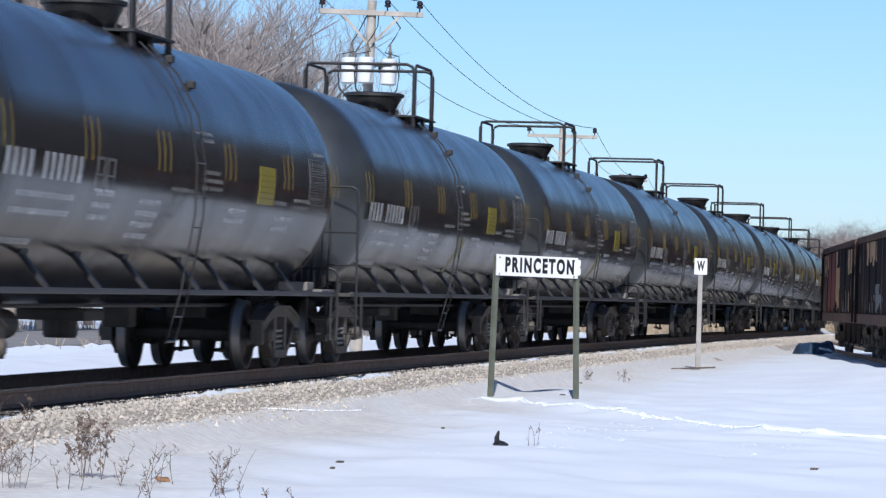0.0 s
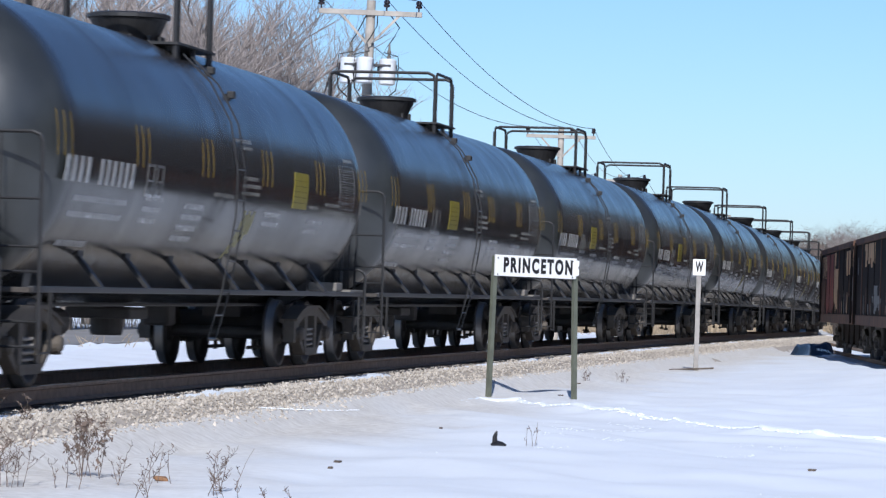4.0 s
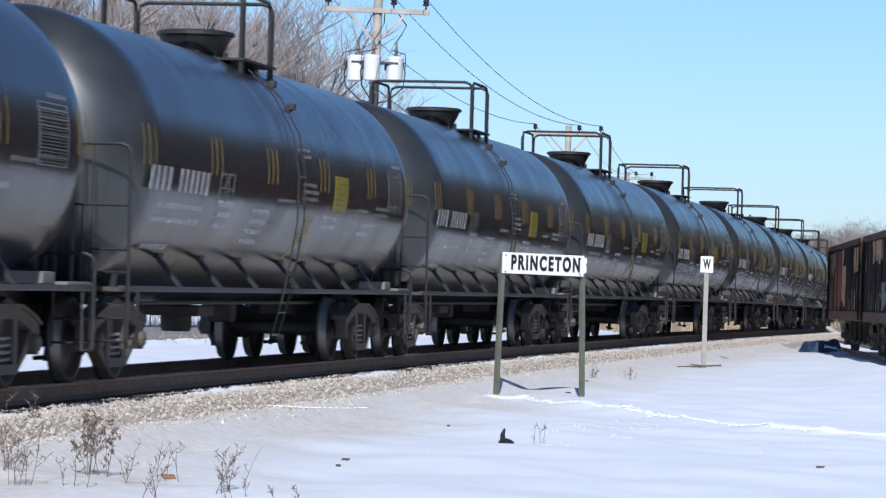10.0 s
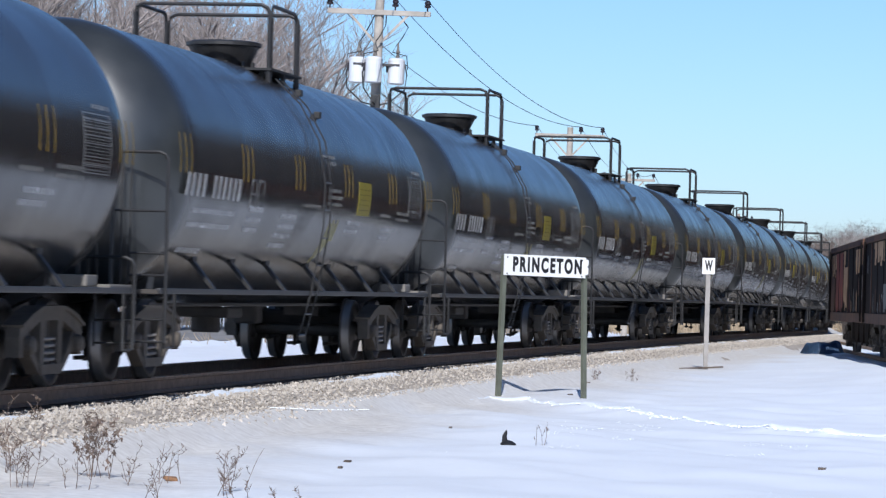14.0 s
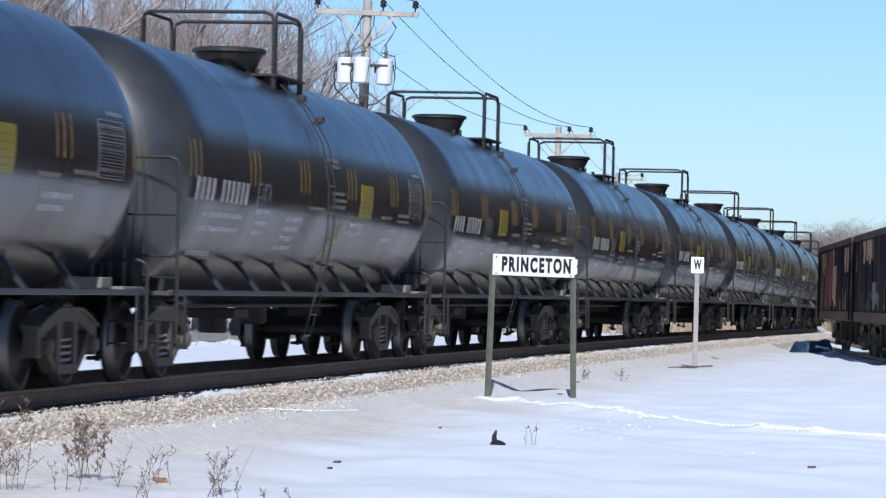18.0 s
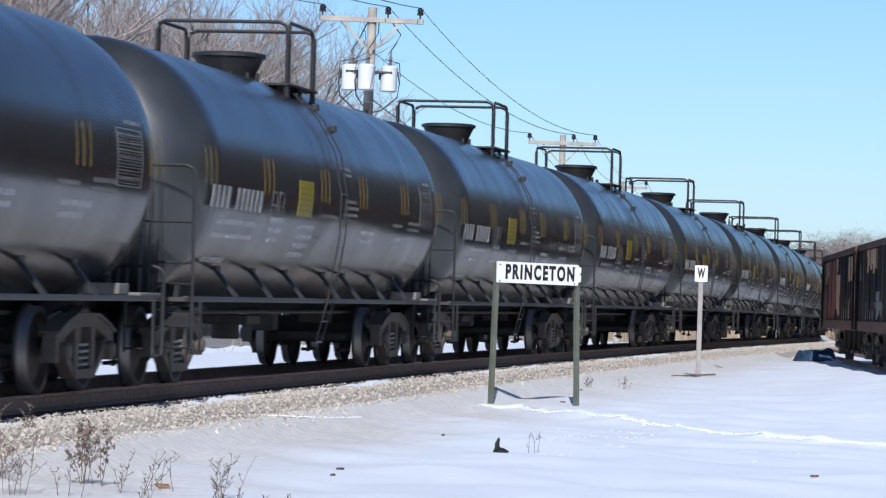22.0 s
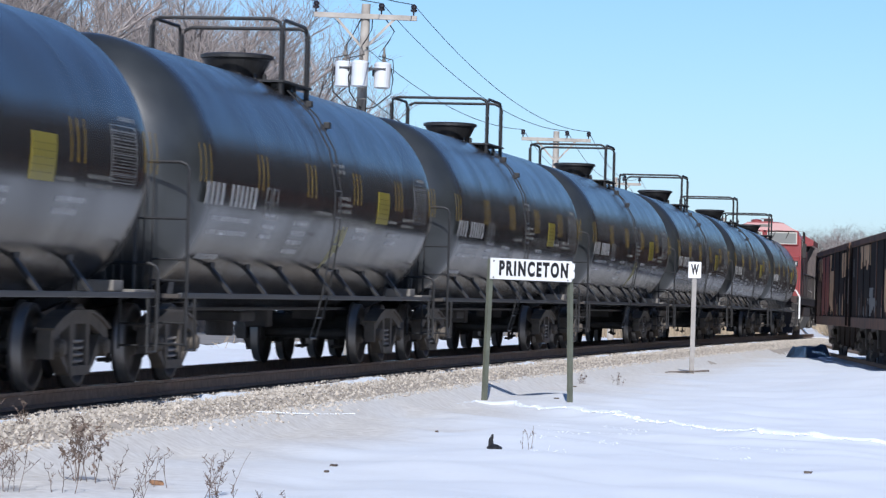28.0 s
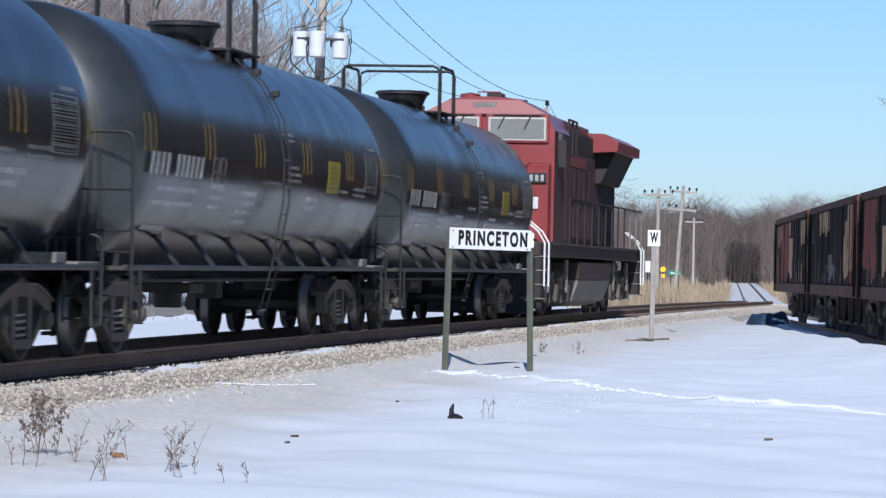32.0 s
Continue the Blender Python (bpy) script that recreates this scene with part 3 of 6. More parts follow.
def build_tank_car(placard_y, streak, lid_y):
    car = new("tank_car")
    part("tank", TANK, None, car)
    # stub sills with couplers
    for sg in (-1, 1):
        part("stub_sill", shape((box, -0.27, 0.27, min(sg * 6.1, sg * 8.75), max(sg * 6.1, sg * 8.75), 0.66, 1.0, 0.02)), UNDER, car)
        part("coupler", shape((box, -0.09, 0.09, min(sg * 8.7, sg * 9.0), max(sg * 8.7, sg * 9.0), 0.76, 0.94, 0.03), (box, -0.17, 0.17, min(sg * 8.88, sg * 9.09), max(sg * 8.88, sg * 9.09), 0.72, 0.98, 0.05)), TRUCKM, car)
        part("saddle", shape((prism, [(-1.0, 0.98), (-0.3, 0.66), (0.3, 0.66), (1.0, 0.98), (1.04, 1.24), (0.9, 1.12), (0.6, 0.95), (0.0, 0.84), (-0.6, 0.95), (-0.9, 1.12), (-1.04, 1.24)], "y", sg * 7.0 - 0.13, sg * 7.0 + 0.13)), FITBLACK, car)
        part("end_platform", shape((box, -1.5, 1.5, min(sg * 7.75, sg * 8.55), max(sg * 7.75, sg * 8.55), 0.98, 1.03, 0.005)), UNDER, car, "open steel end platform")
        if sg > 0:
            part("head_block", shape((box, 1.02, 1.42, 7.0, 7.42, 1.05, 1.17, 0.012)), LOCOGREY, car, "pale end block")
            part("step_board", shape((box, 1.1, 1.5, 7.62, 8.52, 1.035, 1.075, 0.006)), LOCOGREY, car, "worn pale step board")
        for sd in (-1, 1):
            # corner railing: an upturned bow with inner bars, a cross bar and rungs down to the stirrup
            x0, x1, yy = sd * 0.94, sd * 1.55, sg * 8.42
            zt = 2.52 if sg < 0 else 1.36
            bow = [(x0, yy, 1.0), (x0, yy, zt - 0.09), (x0 + sd * 0.03, yy, zt - 0.03), (x0 + sd * 0.1, yy, zt), (x1 - sd * 0.1, yy, zt), (x1 - sd * 0.03, yy, zt - 0.03), (x1, yy, zt - 0.09), (x1, yy, 0.45)]
            rl = part("end_railing", shape((tube, bow, 0.021, 6)), FITBLACK, car)
            for k in range(5 if sg < 0 and sd > 0 else 2):
                part("rung", shape((tube, [(x1 - sd * 0.42, yy, 0.46 + 0.24 * k), (x1, yy, 0.46 + 0.24 * k)], 0.013, 5)), FITBLACK, rl)
            for q in (0.1, 0.2):
                part("upright", shape((tube, [(x0 + sd * q, yy, 1.0), (x0 + sd * q, yy, zt)], 0.012, 5)), FITBLACK, rl)
            part("upright", shape((tube, [(x1 - sd * 0.42, yy, 0.42), (x1 - sd * 0.42, yy, 1.5)], 0.016, 5)), FITBLACK, rl)
            if sg < 0:
                part("rail_bar", shape((tube, [(x0, yy, 1.88), (x1, yy, 1.88)], 0.014, 5)), FITBLACK, rl)
            part("stirrup", shape((tube, [(x1, sg * 8.4, 0.98), (x1, sg * 8.4, 0.4), (x1, sg * 8.0, 0.4), (x1, sg * 8.0, 0.98)], 0.02, 5)), FITBLACK, car)
        add_truck(car, sg * 7.0)
        for dy in (-0.89, 0.89):
            add_wheelset(car, sg * 7.0 + dy)
    # running rails along the tank's foot
    for sd in (-1, 1):
        sl = part("side_rail", shape((box, min(sd * 1.46, sd * 1.52), max(sd * 1.46, sd * 1.52), -8.5, 8.5, 0.985, 1.045, 0.008)), GALV, car)
        for k in range(-3, 4) if sd > 0 else (-3, 0, 3):
            # flat brace from the rail up to the tank's flank, with a foot plate
            y = k * 1.95 + (0.5 if k == 0 else 0)
            part("rail_bracket", shape((prism, [(sd * 1.50, 0.99), (sd * 1.50, 1.05), (sd * 1.20, 1.42), (sd * 1.17, 1.38)], "y", y - 0.05, y + 0.05),
                                       (box, sd * 1.2 - 0.05, sd * 1.2 + 0.05, y - 0.11, y + 0.11, 1.36, 1.45, 0.0)), FITBLACK, sl)
        part("brake_pipe", shape((tube, [(sd * 0.55, -6.4, 0.84), (sd * 0.55, 6.4, 0.84)], 0.025, 6)), UNDER, car)
    part("bottom_outlet", shape((lathe, [(0.18, 0.46), (0.2, 0.5), (0.2, 0.9)], "z", (0, 0, 0), 16), (box, -0.4, 0.4, -0.45, 0.45, 0.66, 0.8, 0.03)), UNDER, car)
    part("brake_reservoir", shape((lathe, [(0.05, -0.55), (0.16, -0.5), (0.16, 0.5), (0.05, 0.55)], "y", (0.25, -3.6, 0.64), 16), (box, 0.2, 0.3, -3.9, -3.8, 0.7, 0.87, 0.0), (box, 0.2, 0.3, -3.4, -3.3, 0.7, 0.87, 0.0)), UNDER, car)
    part("brake_valve", shape((box, -0.4, -0.05, 3.3, 3.7, 0.55, 0.86, 0.04)), UNDER, car)
    # ladder at mid-length: a drop ladder under the rail, then up the shell to the platform
    for sd in (-1, 1):
        for dy in (-0.6, -0.2):
            pts = [(sd * 1.38, dy, 0.44), (sd * 1.54, dy, 1.02), (sd * 1.68, dy, 1.9), (sd * 1.69, dy, 2.45)]
            pts += [(sd * 1.69 * math.cos(a), dy, Z_TANK + 1.69 * math.sin(a)) for a in (radians(20), radians(38), radians(54))]
            lad = part("ladder_rail", shape((tube, pts, 0.012, 5)), FITBLACK, car)
        for z, x in ((0.46, 1.385), (0.74, 1.463), (1.02, 1.54), (1.38, 1.597), (1.74, 1.655), (2.1, 1.684), (2.46, 1.69), (2.82, 1.644))[::1 if sd > 0 else 3]:
            part("rung", shape((tube, [(sd * x, -0.6, z), (sd * x, -0.2, z)], 0.010 if z > 0.5 else 0.016, 5)), GALV if z < 1 else FITBLACK, lad)
    # top platform with its railing and the valve housing
    for sd in (-1, 1):
        a, b = sorted((sd * 0.60, sd * 0.96))
        part("platform", shape((box, a, b, -0.73, 1.19, 3.905, 3.935), *((box, min(sd * 0.88, sd * 0.93), max(sd * 0.88, sd * 0.93), y - 0.04, y + 0.04, 3.74, 3.905) for y in (-0.65, 0.23, 1.11))), FITBLACK, car, "dark grating platform")
    hous = part("valve_housing", shape((lathe, [(0.36, 3.9), (0.36, 4.04), (0.40, 4.13), (0.475, 4.285), (0.51, 4.295), (0.51, 4.34), (0.45, 4.36), (0.0, 4.37)], "z", (0, lid_y, 0), 28)), FITBLACK, car, "black valve housing with a flared lid")
    for k in range(10):
        a = 2 * math.pi * k / 10
        part("bolt", shape((lathe, [(0.03, 3.98), (0.03, 4.08), (0.0, 4.09)], "z", (0.40 * math.cos(a), lid_y + 0.40 * math.sin(a), 0), 6)), FITBLACK, hous)
    part("manway", shape((lathe, [(0.24, 3.95), (0.24, 4.08), (0.27, 4.09), (0.27, 4.12), (0.0, 4.15)], "z", (0, lid_y + 0.72, 0), 20)), FITBLACK, car)
    w, l0, l1, zt = 0.905, -0.68, 1.14, 4.76

    def bend(a, b):
        """A railing bow from foot to foot, with rounded corners."""
        a, b = Vector(a), Vector(b)
        d = (b - a).normalized()
        return [(a.x, a.y, 3.75), (a.x, a.y, zt - 0.12), *(tuple(a + d * k + Vector((0, 0, zt - h))) for k, h in ((0.03, 0.04), (0.12, 0.0))),
                *(tuple(b - d * k + Vector((0, 0, zt - h))) for k, h in ((0.12, 0.0), (0.03, 0.04))), (b.x, b.y, zt - 0.12), (b.x, b.y, 3.75)]
    for y in (l0, l1):
        part("railing", shape((tube, bend((-w, y, 0), (w, y, 0)), 0.026, 7)), FITBLACK, car)
    for x in (-w, w):
        rl = part("railing", shape((tube, bend((x, l0 + 0.14, 0), (x, l1 - 0.14, 0)), 0.026, 7)), FITBLACK, car)
    # small fittings on the shoulder of the tank
    for y, a in ((0.55, 50), (0.5, 36), (-0.45, 62)):
        a = radians(a)
        c = (1.64 * math.cos(a), y, Z_TANK + 1.64 * math.sin(a))
        part("lift_lug", shape((box, c[0] - 0.04, c[0] + 0.05, y - 0.06, y + 0.06, c[2] - 0.05, c[2] + 0.04, 0.012)), FITBLACK, car)
    # lettering as plain bars, tapes and placard, both sides
    for sd in (1,):
        bm = bmesh.new()
        bars(bm, -7.75, -6.7, 2.08, 2.34, 4, 0.5, sd), bars(bm, -6.45, -4.95, 2.08, 2.34, 6, 0.5, sd)
        tagged(part("car_mark", bm, WHITEP, car, "white stencilled marking"), kind="stuff")
        bm = bmesh.new()
        for y in (-4.52, -4.12):
            for z0, z1 in ((2.02, 2.05), (2.18, 2.20), (2.34, 2.37)):
                patch(bm, y, y + 0.30, z0, z1, 0.004, sd)
            for yy in (y, y + 0.27):
                patch(bm, yy, yy + 0.03, 2.05, 2.34, 0.004, sd)
        tagged(part("class_box", bm, GREYP, car, "outlined boxes of small marks"), kind="stuff")
        bm = bmesh.new()
        for y, n, z in ((-7.2, 11, 1.90), (-7.2, 11, 1.74), (-4.4, 4, 1.98), (-4.4, 4, 1.86), (-4.4, 4, 1.74), (-2.6, 5, 1.94), (-2.6, 5, 1.82), (-2.6, 5, 1.70), (-2.6, 5, 1.58), (1.6, 5, 1.95), (1.6, 5, 1.84), (4.2, 6, 1.92), (4.2, 5, 1.8), (-7.0, 6, 1.45)):
            bars(bm, y, y + 0.19 * n, z, z + 0.06, 2 * n, 0.5, sd)
        tagged(part("data_stencil", bm, WHITEP, car, "faded stencilled data"), kind="stuff")
        bm = bmesh.new()
        for y, n, z in ((0.1, 5, 2.36), (0.1, 6, 2.27), (0.1, 6, 2.18), (-0.2, 5, 2.80), (0.0, 4, 2.72), (-1.3, 6, 2.12), (3.9, 5, 2.12), (5.2, 6, 2.18), (5.2, 6, 2.09), (6.5, 4, 2.82)):
            bars(bm, y, y + 0.17 * n, z, z + 0.045, 2 * n, 0.7, sd)
        for k in range(8):
            for z in (2.14, 2.42):
                bars(bm, 6.12, 7.06, z + 0.06 + 0.033 * k, z + 0.06 + 0.033 * k + 0.011, 7, 0.6, sd)
        for y in (6.07, 7.09):
            patch(bm, y, y + 0.025, 2.18, 2.77, 0.004, sd)
        for z in (2.17, 2.25, 2.33, 2.46, 2.54, 2.62, 2.70, 2.76):
            patch(bm, 6.07, 7.11, z, z + 0.012, 0.004, sd)
        tagged(part("data_panel", bm, GREYP, car, "grid of small white data"), kind="stuff")
        for y in (-7.85, -4.75, -1.75, 1.45, 4.75, 7.75):
            if placard_y < 0 and abs(y + 1.75) < 0.1:
                y += 0.5
            for k in (-0.26, 0.0, 0.26):
                tp = part("reflective_tape", THINTAPE if k else TAPE, None, car, "amber reflective tape")
                tp.location.y = y + k
        # tan arcs that paint in the sunlit ballast's reflection near the head
        part("seam_band", shape((patch, 7.60, 7.62, 1.25, 2.3, 0.003, sd), (patch, 7.69, 7.715, 1.25, 2.3, 0.003, sd)), DUSTGLEAMM, car, "tan bands painted as a reflection at the tank's end seam")
        part("placard", shape((patch, placard_y + 0.1, placard_y + 0.98, 2.10, 2.56, 0.006, sd)), YELLOW, car, "solid yellow panel")
        bm = bmesh.new()
        for k in range(5):
            bars(bm, placard_y + 0.16, placard_y + 0.92, 2.17 + 0.07 * k, 2.185 + 0.07 * k, 7 - k % 2, 0.8, sd)
        for v in bm.verts:
            v.co.x += 0.004 * sd
        tagged(part("placard_print", bm, SILLM, car, "small dark print on the panel"), kind="stuff")
        if streak:
            bm = bmesh.new()
            for k in range(5):
                patch(bm, 0.45 + 0.13 * k, 0.53 + 0.13 * k, 1.40 + 0.08 * k, 2.0 - 0.05 * (k % 2), 0.002, sd)
            tagged(part("spill_mark", bm, SPILL, car, "dried yellow streak"), kind="stuff")
    return tagged(car, "glossy black tank car with railed top platform and yellow panel", "tank car", "train of tank cars")


PITCH, FIRST, LAST = 18.2, -2, 32
PHASE = np.polyfit((0, 6, 9.5, 13, 17, 20, 24, 28, 30, 32), (56.27, 59.55, 61.2, 62.66, 63.93, 64.41, 64.63, 64.69, 64.45, 63.95), 5)


def gone(t):
    """Metres that the train has run by t."""
    return PITCH * t - float(np.polyval(PHASE, t)) + float(np.polyval(PHASE, 0))


def start_of(i):
    return float(np.polyval(PHASE, 0)) + 0.93 + PITCH * i


EARLY = {5, 6, 18, 19, 20, 21, 22, 23, 24, 25, 4}
STREAKED = {0, 1, 3, 4, 7, 8, 9, 10, 11, 12, 13, 14, 15, 16, 17, 27, 29}


def build_train():
    kinds = {}
    cars = {}
    for i in range(FIRST, LAST + 1):
        key = (i in EARLY, i in STREAKED and i not in EARLY, -3.05 if i in EARLY else 2.05 if 7 <= i <= 17 else 2.95)
        if key not in kinds:
            kinds[key] = cars[i] = build_tank_car(key[2], key[1], -0.24 if key[0] else 0.62)
        else:
            cars[i] = copy_thing(kinds[key], Matrix())
        cars[i].matrix_basis = on_line(start_of(i))
        if key[0]:
            tagged(cars[i], "glossy black tank car, yellow panel beside its marking")
        elif key[1]:
            tagged(cars[i], "glossy black tank car with a dried yellow streak down its side")
    return cars


CARS = build_train()


# ---- locomotive, cab towards the tank cars ----
def build_locomotive():
    lo = new("locomotive")
    L = 11.0

    def bx(name, dims, material, bevel=0.03, label="", parent=lo):
        return part(name, shape((box, *dims, bevel)), material, parent, label)
    bx("underframe", (-1.5, 1.5, -L + 0.4, L - 0.4, 1.34, 1.62), SILLM, 0.03)
    bx("walkway", (-1.56, 1.56, -L + 0.9, L - 0.9, 1.60, 1.66), UNDER, 0.01)
    # nose and cab
    nose = part("nose", shape((prism, [(-L + 0.55, 1.64), (-L + 0.55, 2.95), (-L + 0.8, 3.2), (-L + 2.2, 3.42), (-L + 2.2, 1.64)], "x", -1.02, 1.02)), RED, lo)
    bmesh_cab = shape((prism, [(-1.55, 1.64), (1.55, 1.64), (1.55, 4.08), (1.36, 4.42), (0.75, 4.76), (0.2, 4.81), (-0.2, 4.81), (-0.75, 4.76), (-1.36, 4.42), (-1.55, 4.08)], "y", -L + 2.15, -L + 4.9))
    cab = part("cab", bmesh_cab, [RED, REDDIRT_SHADE], lo, "faded red cab")
    # side walls get the red that has their shade painted in
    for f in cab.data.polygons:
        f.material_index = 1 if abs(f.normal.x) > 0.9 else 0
    yf = -L + 2.15
    for sd in (-1, 1):
        a, b = sorted((sd * 0.04, sd * 1.43))
        fc = bx("cab_face", (a, b, yf - 0.10, yf - 0.002, 3.80, 4.44), RED, 0.03, "", cab)
        a, b = sorted((sd * 0.10, sd * 1.37))
        bx("windshield_frame", (a, b, yf - 0.125, yf - 0.101, 3.85, 4.36), FRAMEM, 0.011, "cream window frame", cab)
        bx("windshield", (a + 0.045, b - 0.045, yf - 0.135, yf - 0.126, 3.89, 4.32), GLASSD, 0.004, "dusty cab glass, paled to show a reflection", cab)
        # sloping brow over the glass, up to the roof's edge
        brow = bmesh.new()
        cols = [(0.0, 4.79), (0.2, 4.79), (0.75, 4.74), (1.36, 4.40 + 0.035)]
        lo_row = [brow.verts.new((sd * x, yf - 0.105, 4.43)) for x, z in cols]
        hi_row = [brow.verts.new((sd * x, yf - 0.105 + (z - 4.43) * 0.34, z)) for x, z in cols]
        in_row = [brow.verts.new((sd * x, yf + 0.1, z)) for x, z in cols]
        for r0, r1 in ((lo_row, hi_row), (hi_row, in_row)):
            for j in range(3):
                brow.faces.new((r0[j], r0[j + 1], r1[j + 1], r1[j]))
        bmesh.ops.recalc_face_normals(brow, faces=brow.faces)
        part("cab_brow", brow, RED, cab, "sunlit sloping red brow")
        for k in (0.3, 0.75):
            part("wiper", shape((tube, [(a + k * (b - a), yf - 0.15, 4.42), (a + k * (b - a) - 0.16, yf - 0.15, 4.1)], 0.014, 4)), UNDER, cab)
        part("visor_bar", shape((tube, [(a + 0.1, yf - 0.13, 4.40), (b - 0.1, yf - 0.13, 4.40)], 0.016, 5)), LOCODARK, cab)
        a, b = sorted((sd * 0.3, sd * 1.5))
        bx("cab_face_lower", (a, b, yf - 0.03, yf - 0.002, 3.36, 3.79), RED, 0.008, "", cab)
    bx("headlight", (-0.26, 0.26, yf - 0.06, yf - 0.002, 4.50, 4.68), LOCOGREY, 0.03, "", cab)
    bx("horn", (-0.1, 0.25, yf + 0.9, yf + 1.4, 4.80, 4.94), LOCODARK, 0.03, "", cab)
    part("antenna", shape((lathe, [(0.22, 4.78), (0.22, 4.88), (0.0, 4.92)], "z", (-0.4, yf + 0.5, 0), 16)), RED, cab)
    part("grab_bar", shape((tube, [(-0.2, yf + 0.3, 4.78), (-0.2, yf + 0.3, 4.92), (0.3, yf + 0.3, 4.92), (0.3, yf + 0.3, 4.78)], 0.015, 5)), RED, cab)
    for sd in (-1, 1):
        a, b = sorted((sd * 1.03, sd * 1.5))
        wing = part("nose_side", shape((prism, [(-L + 1.55, 1.64), (-L + 1.55, 3.22), (-L + 1.72, 3.32), (-L + 2.11, 3.36), (-L + 2.11, 1.64)], "x", a, b)), RED, lo)
        bx("marker_light", (sd * 1.2 - 0.09, sd * 1.2 + 0.09, -L + 1.5, -L + 1.545, 2.36, 2.62), XFORM, 0.015, "pale marker light")
        a, b = sorted((sd * 1.551, sd * 1.575))
        bx("side_window", (a, b, yf + 0.75, yf + 1.25, 3.45, 4.02), GLASSD, 0.008, "", cab)
        bx("window_frame", (a - 0.002, b - 0.012, yf + 0.68, yf + 1.32, 3.38, 4.07), LOCOGREY, 0.006, "", cab)
        bx("cab_door", (a, b, yf + 1.9, yf + 2.55, 1.72, 3.6), REDDIRT_SHADE, 0.01, "", cab)
        part("mirror", shape((box, min(sd * 1.58, sd * 1.75), max(sd * 1.58, sd * 1.75), yf + 0.5, yf + 0.54, 3.3, 3.9, 0.01)), LOCODARK, cab)
        a, b = sorted((sd * 1.05, sd * 1.46))
        nb = bx("number_board", (a, b, -L + 1.49, -L + 1.545, 2.92, 3.14), SIGNK, 0.008, "dark number board")
        for k in range(3):
            bx("number_bar", (a + 0.05 + 0.12 * k, a + 0.12 + 0.12 * k, -L + 1.482, -L + 1.489, 2.96, 3.10), WHITEP, 0.0, "", nb)
        part("ditch_light", shape((lathe, [(0.12, -0.02), (0.12, 0.06), (0.0, 0.07)], "y", (sd * 0.95, -L + 0.5, 1.9), 14)), LOCOGREY, lo)
        # steps and pale front handrails
        for yy in (-L + 0.75, L - 0.75):
            st = bx("step_well", (min(sd * 1.05, sd * 1.52), max(sd * 1.05, sd * 1.52), yy - 0.3, yy + 0.3, 0.42, 1.6), LOCODARK, 0.02)
            for k in range(4):
                bx("step", (min(sd * 1.3, sd * 1.58), max(sd * 1.3, sd * 1.58), yy - 0.32, yy + 0.32, 0.42 + 0.3 * k, 0.45 + 0.3 * k), LOCOGREY, 0.005, "", st)
            for dy in (-0.36, 0.36):
                part("corner_handrail", shape((tube, [(sd * 1.60, yy + dy, 0.7), (sd * 1.60, yy + dy, 1.62), (sd * 1.46, yy + dy, 1.86), (sd * 1.15, yy + dy, 2.12)], 0.021, 6)), SIGNW, lo, "white painted corner handrail")
        # hood side handrails
        hr = part("handrail", shape((tube, [(sd * 1.53, -L + 5.3, 2.68), (sd * 1.53, L - 0.5, 2.68)], 0.022, 6)), LOCODARK, lo)
        for k in range(12):
            y = -L + 5.3 + k * (2 * L - 5.8) / 11
            part("stanchion", shape((tube, [(sd * 1.53, y, 1.62), (sd * 1.53, y, 2.68)], 0.025, 5)), LOCOGREY if k > 8 else LOCODARK, hr)
        # equipment cabinet behind the cab
        a, b = sorted((sd * 0.92, sd * 1.5))
        bx("equipment_cabinet", (a, b, -L + 4.92, -0.6, 1.66, 3.72), REDDIRT_SHADE, 0.04)
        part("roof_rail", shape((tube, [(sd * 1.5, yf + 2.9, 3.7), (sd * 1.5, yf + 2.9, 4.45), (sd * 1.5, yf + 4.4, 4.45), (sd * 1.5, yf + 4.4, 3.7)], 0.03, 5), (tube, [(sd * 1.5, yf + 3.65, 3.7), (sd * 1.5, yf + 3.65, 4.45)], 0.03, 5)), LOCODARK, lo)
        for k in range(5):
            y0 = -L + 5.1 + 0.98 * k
            dr = bx("cabinet_door", (min(sd * 1.502, sd * 1.52), max(sd * 1.502, sd * 1.52), y0, y0 + 0.88, 1.8, 3.4), REDDIRT_SHADE, 0.008)
            bx("latch", (min(sd * 1.52, sd * 1.545), max(sd * 1.52, sd * 1.545), y0 + 0.08, y0 + 0.14, 2.5, 2.68), LOCODARK, 0.004, "", dr)
            if k in (1, 3):
                for q in range(5):
                    bx("louver", (min(sd * 1.52, sd * 1.535), max(sd * 1.52, sd * 1.535), y0 + 0.2, y0 + 0.75, 2.9 + 0.08 * q, 2.94 + 0.08 * q), LOCODARK, 0.0, "", dr)
        bx("lettering_panel", (min(sd * 1.522, sd * 1.528), max(sd * 1.522, sd * 1.528), -L + 5.3, -2.6, 3.42, 3.66), RED, 0.0, "brighter red lettering band")
        part("air_tank", shape((lathe, [(0.05, -1.5), (0.17, -1.42), (0.17, 1.42), (0.05, 1.5)], "y", (sd * 1.2, 4.9, 1.16), 14)), SILLM, lo)
        part("sand_pipe", shape((tube, [(sd * 1.1, -9.4, 1.3), (sd * 1.1, -9.3, 0.6), (sd * 0.85, -9.1, 0.2)], 0.03, 5)), TRUCKM, lo)
        # radiator wings, flaring out over the hood
        part("radiator_wing", shape((prism, [(sd * 0.9, 4.06), (sd * 1.55, 4.10), (sd * 1.56, 4.34), (sd * 1.2, 4.54), (sd * 0.3, 4.56), (sd * 0.3, 4.06)], "y", L - 7.0, L - 1.6)), RED, lo, "red flared radiator housing")
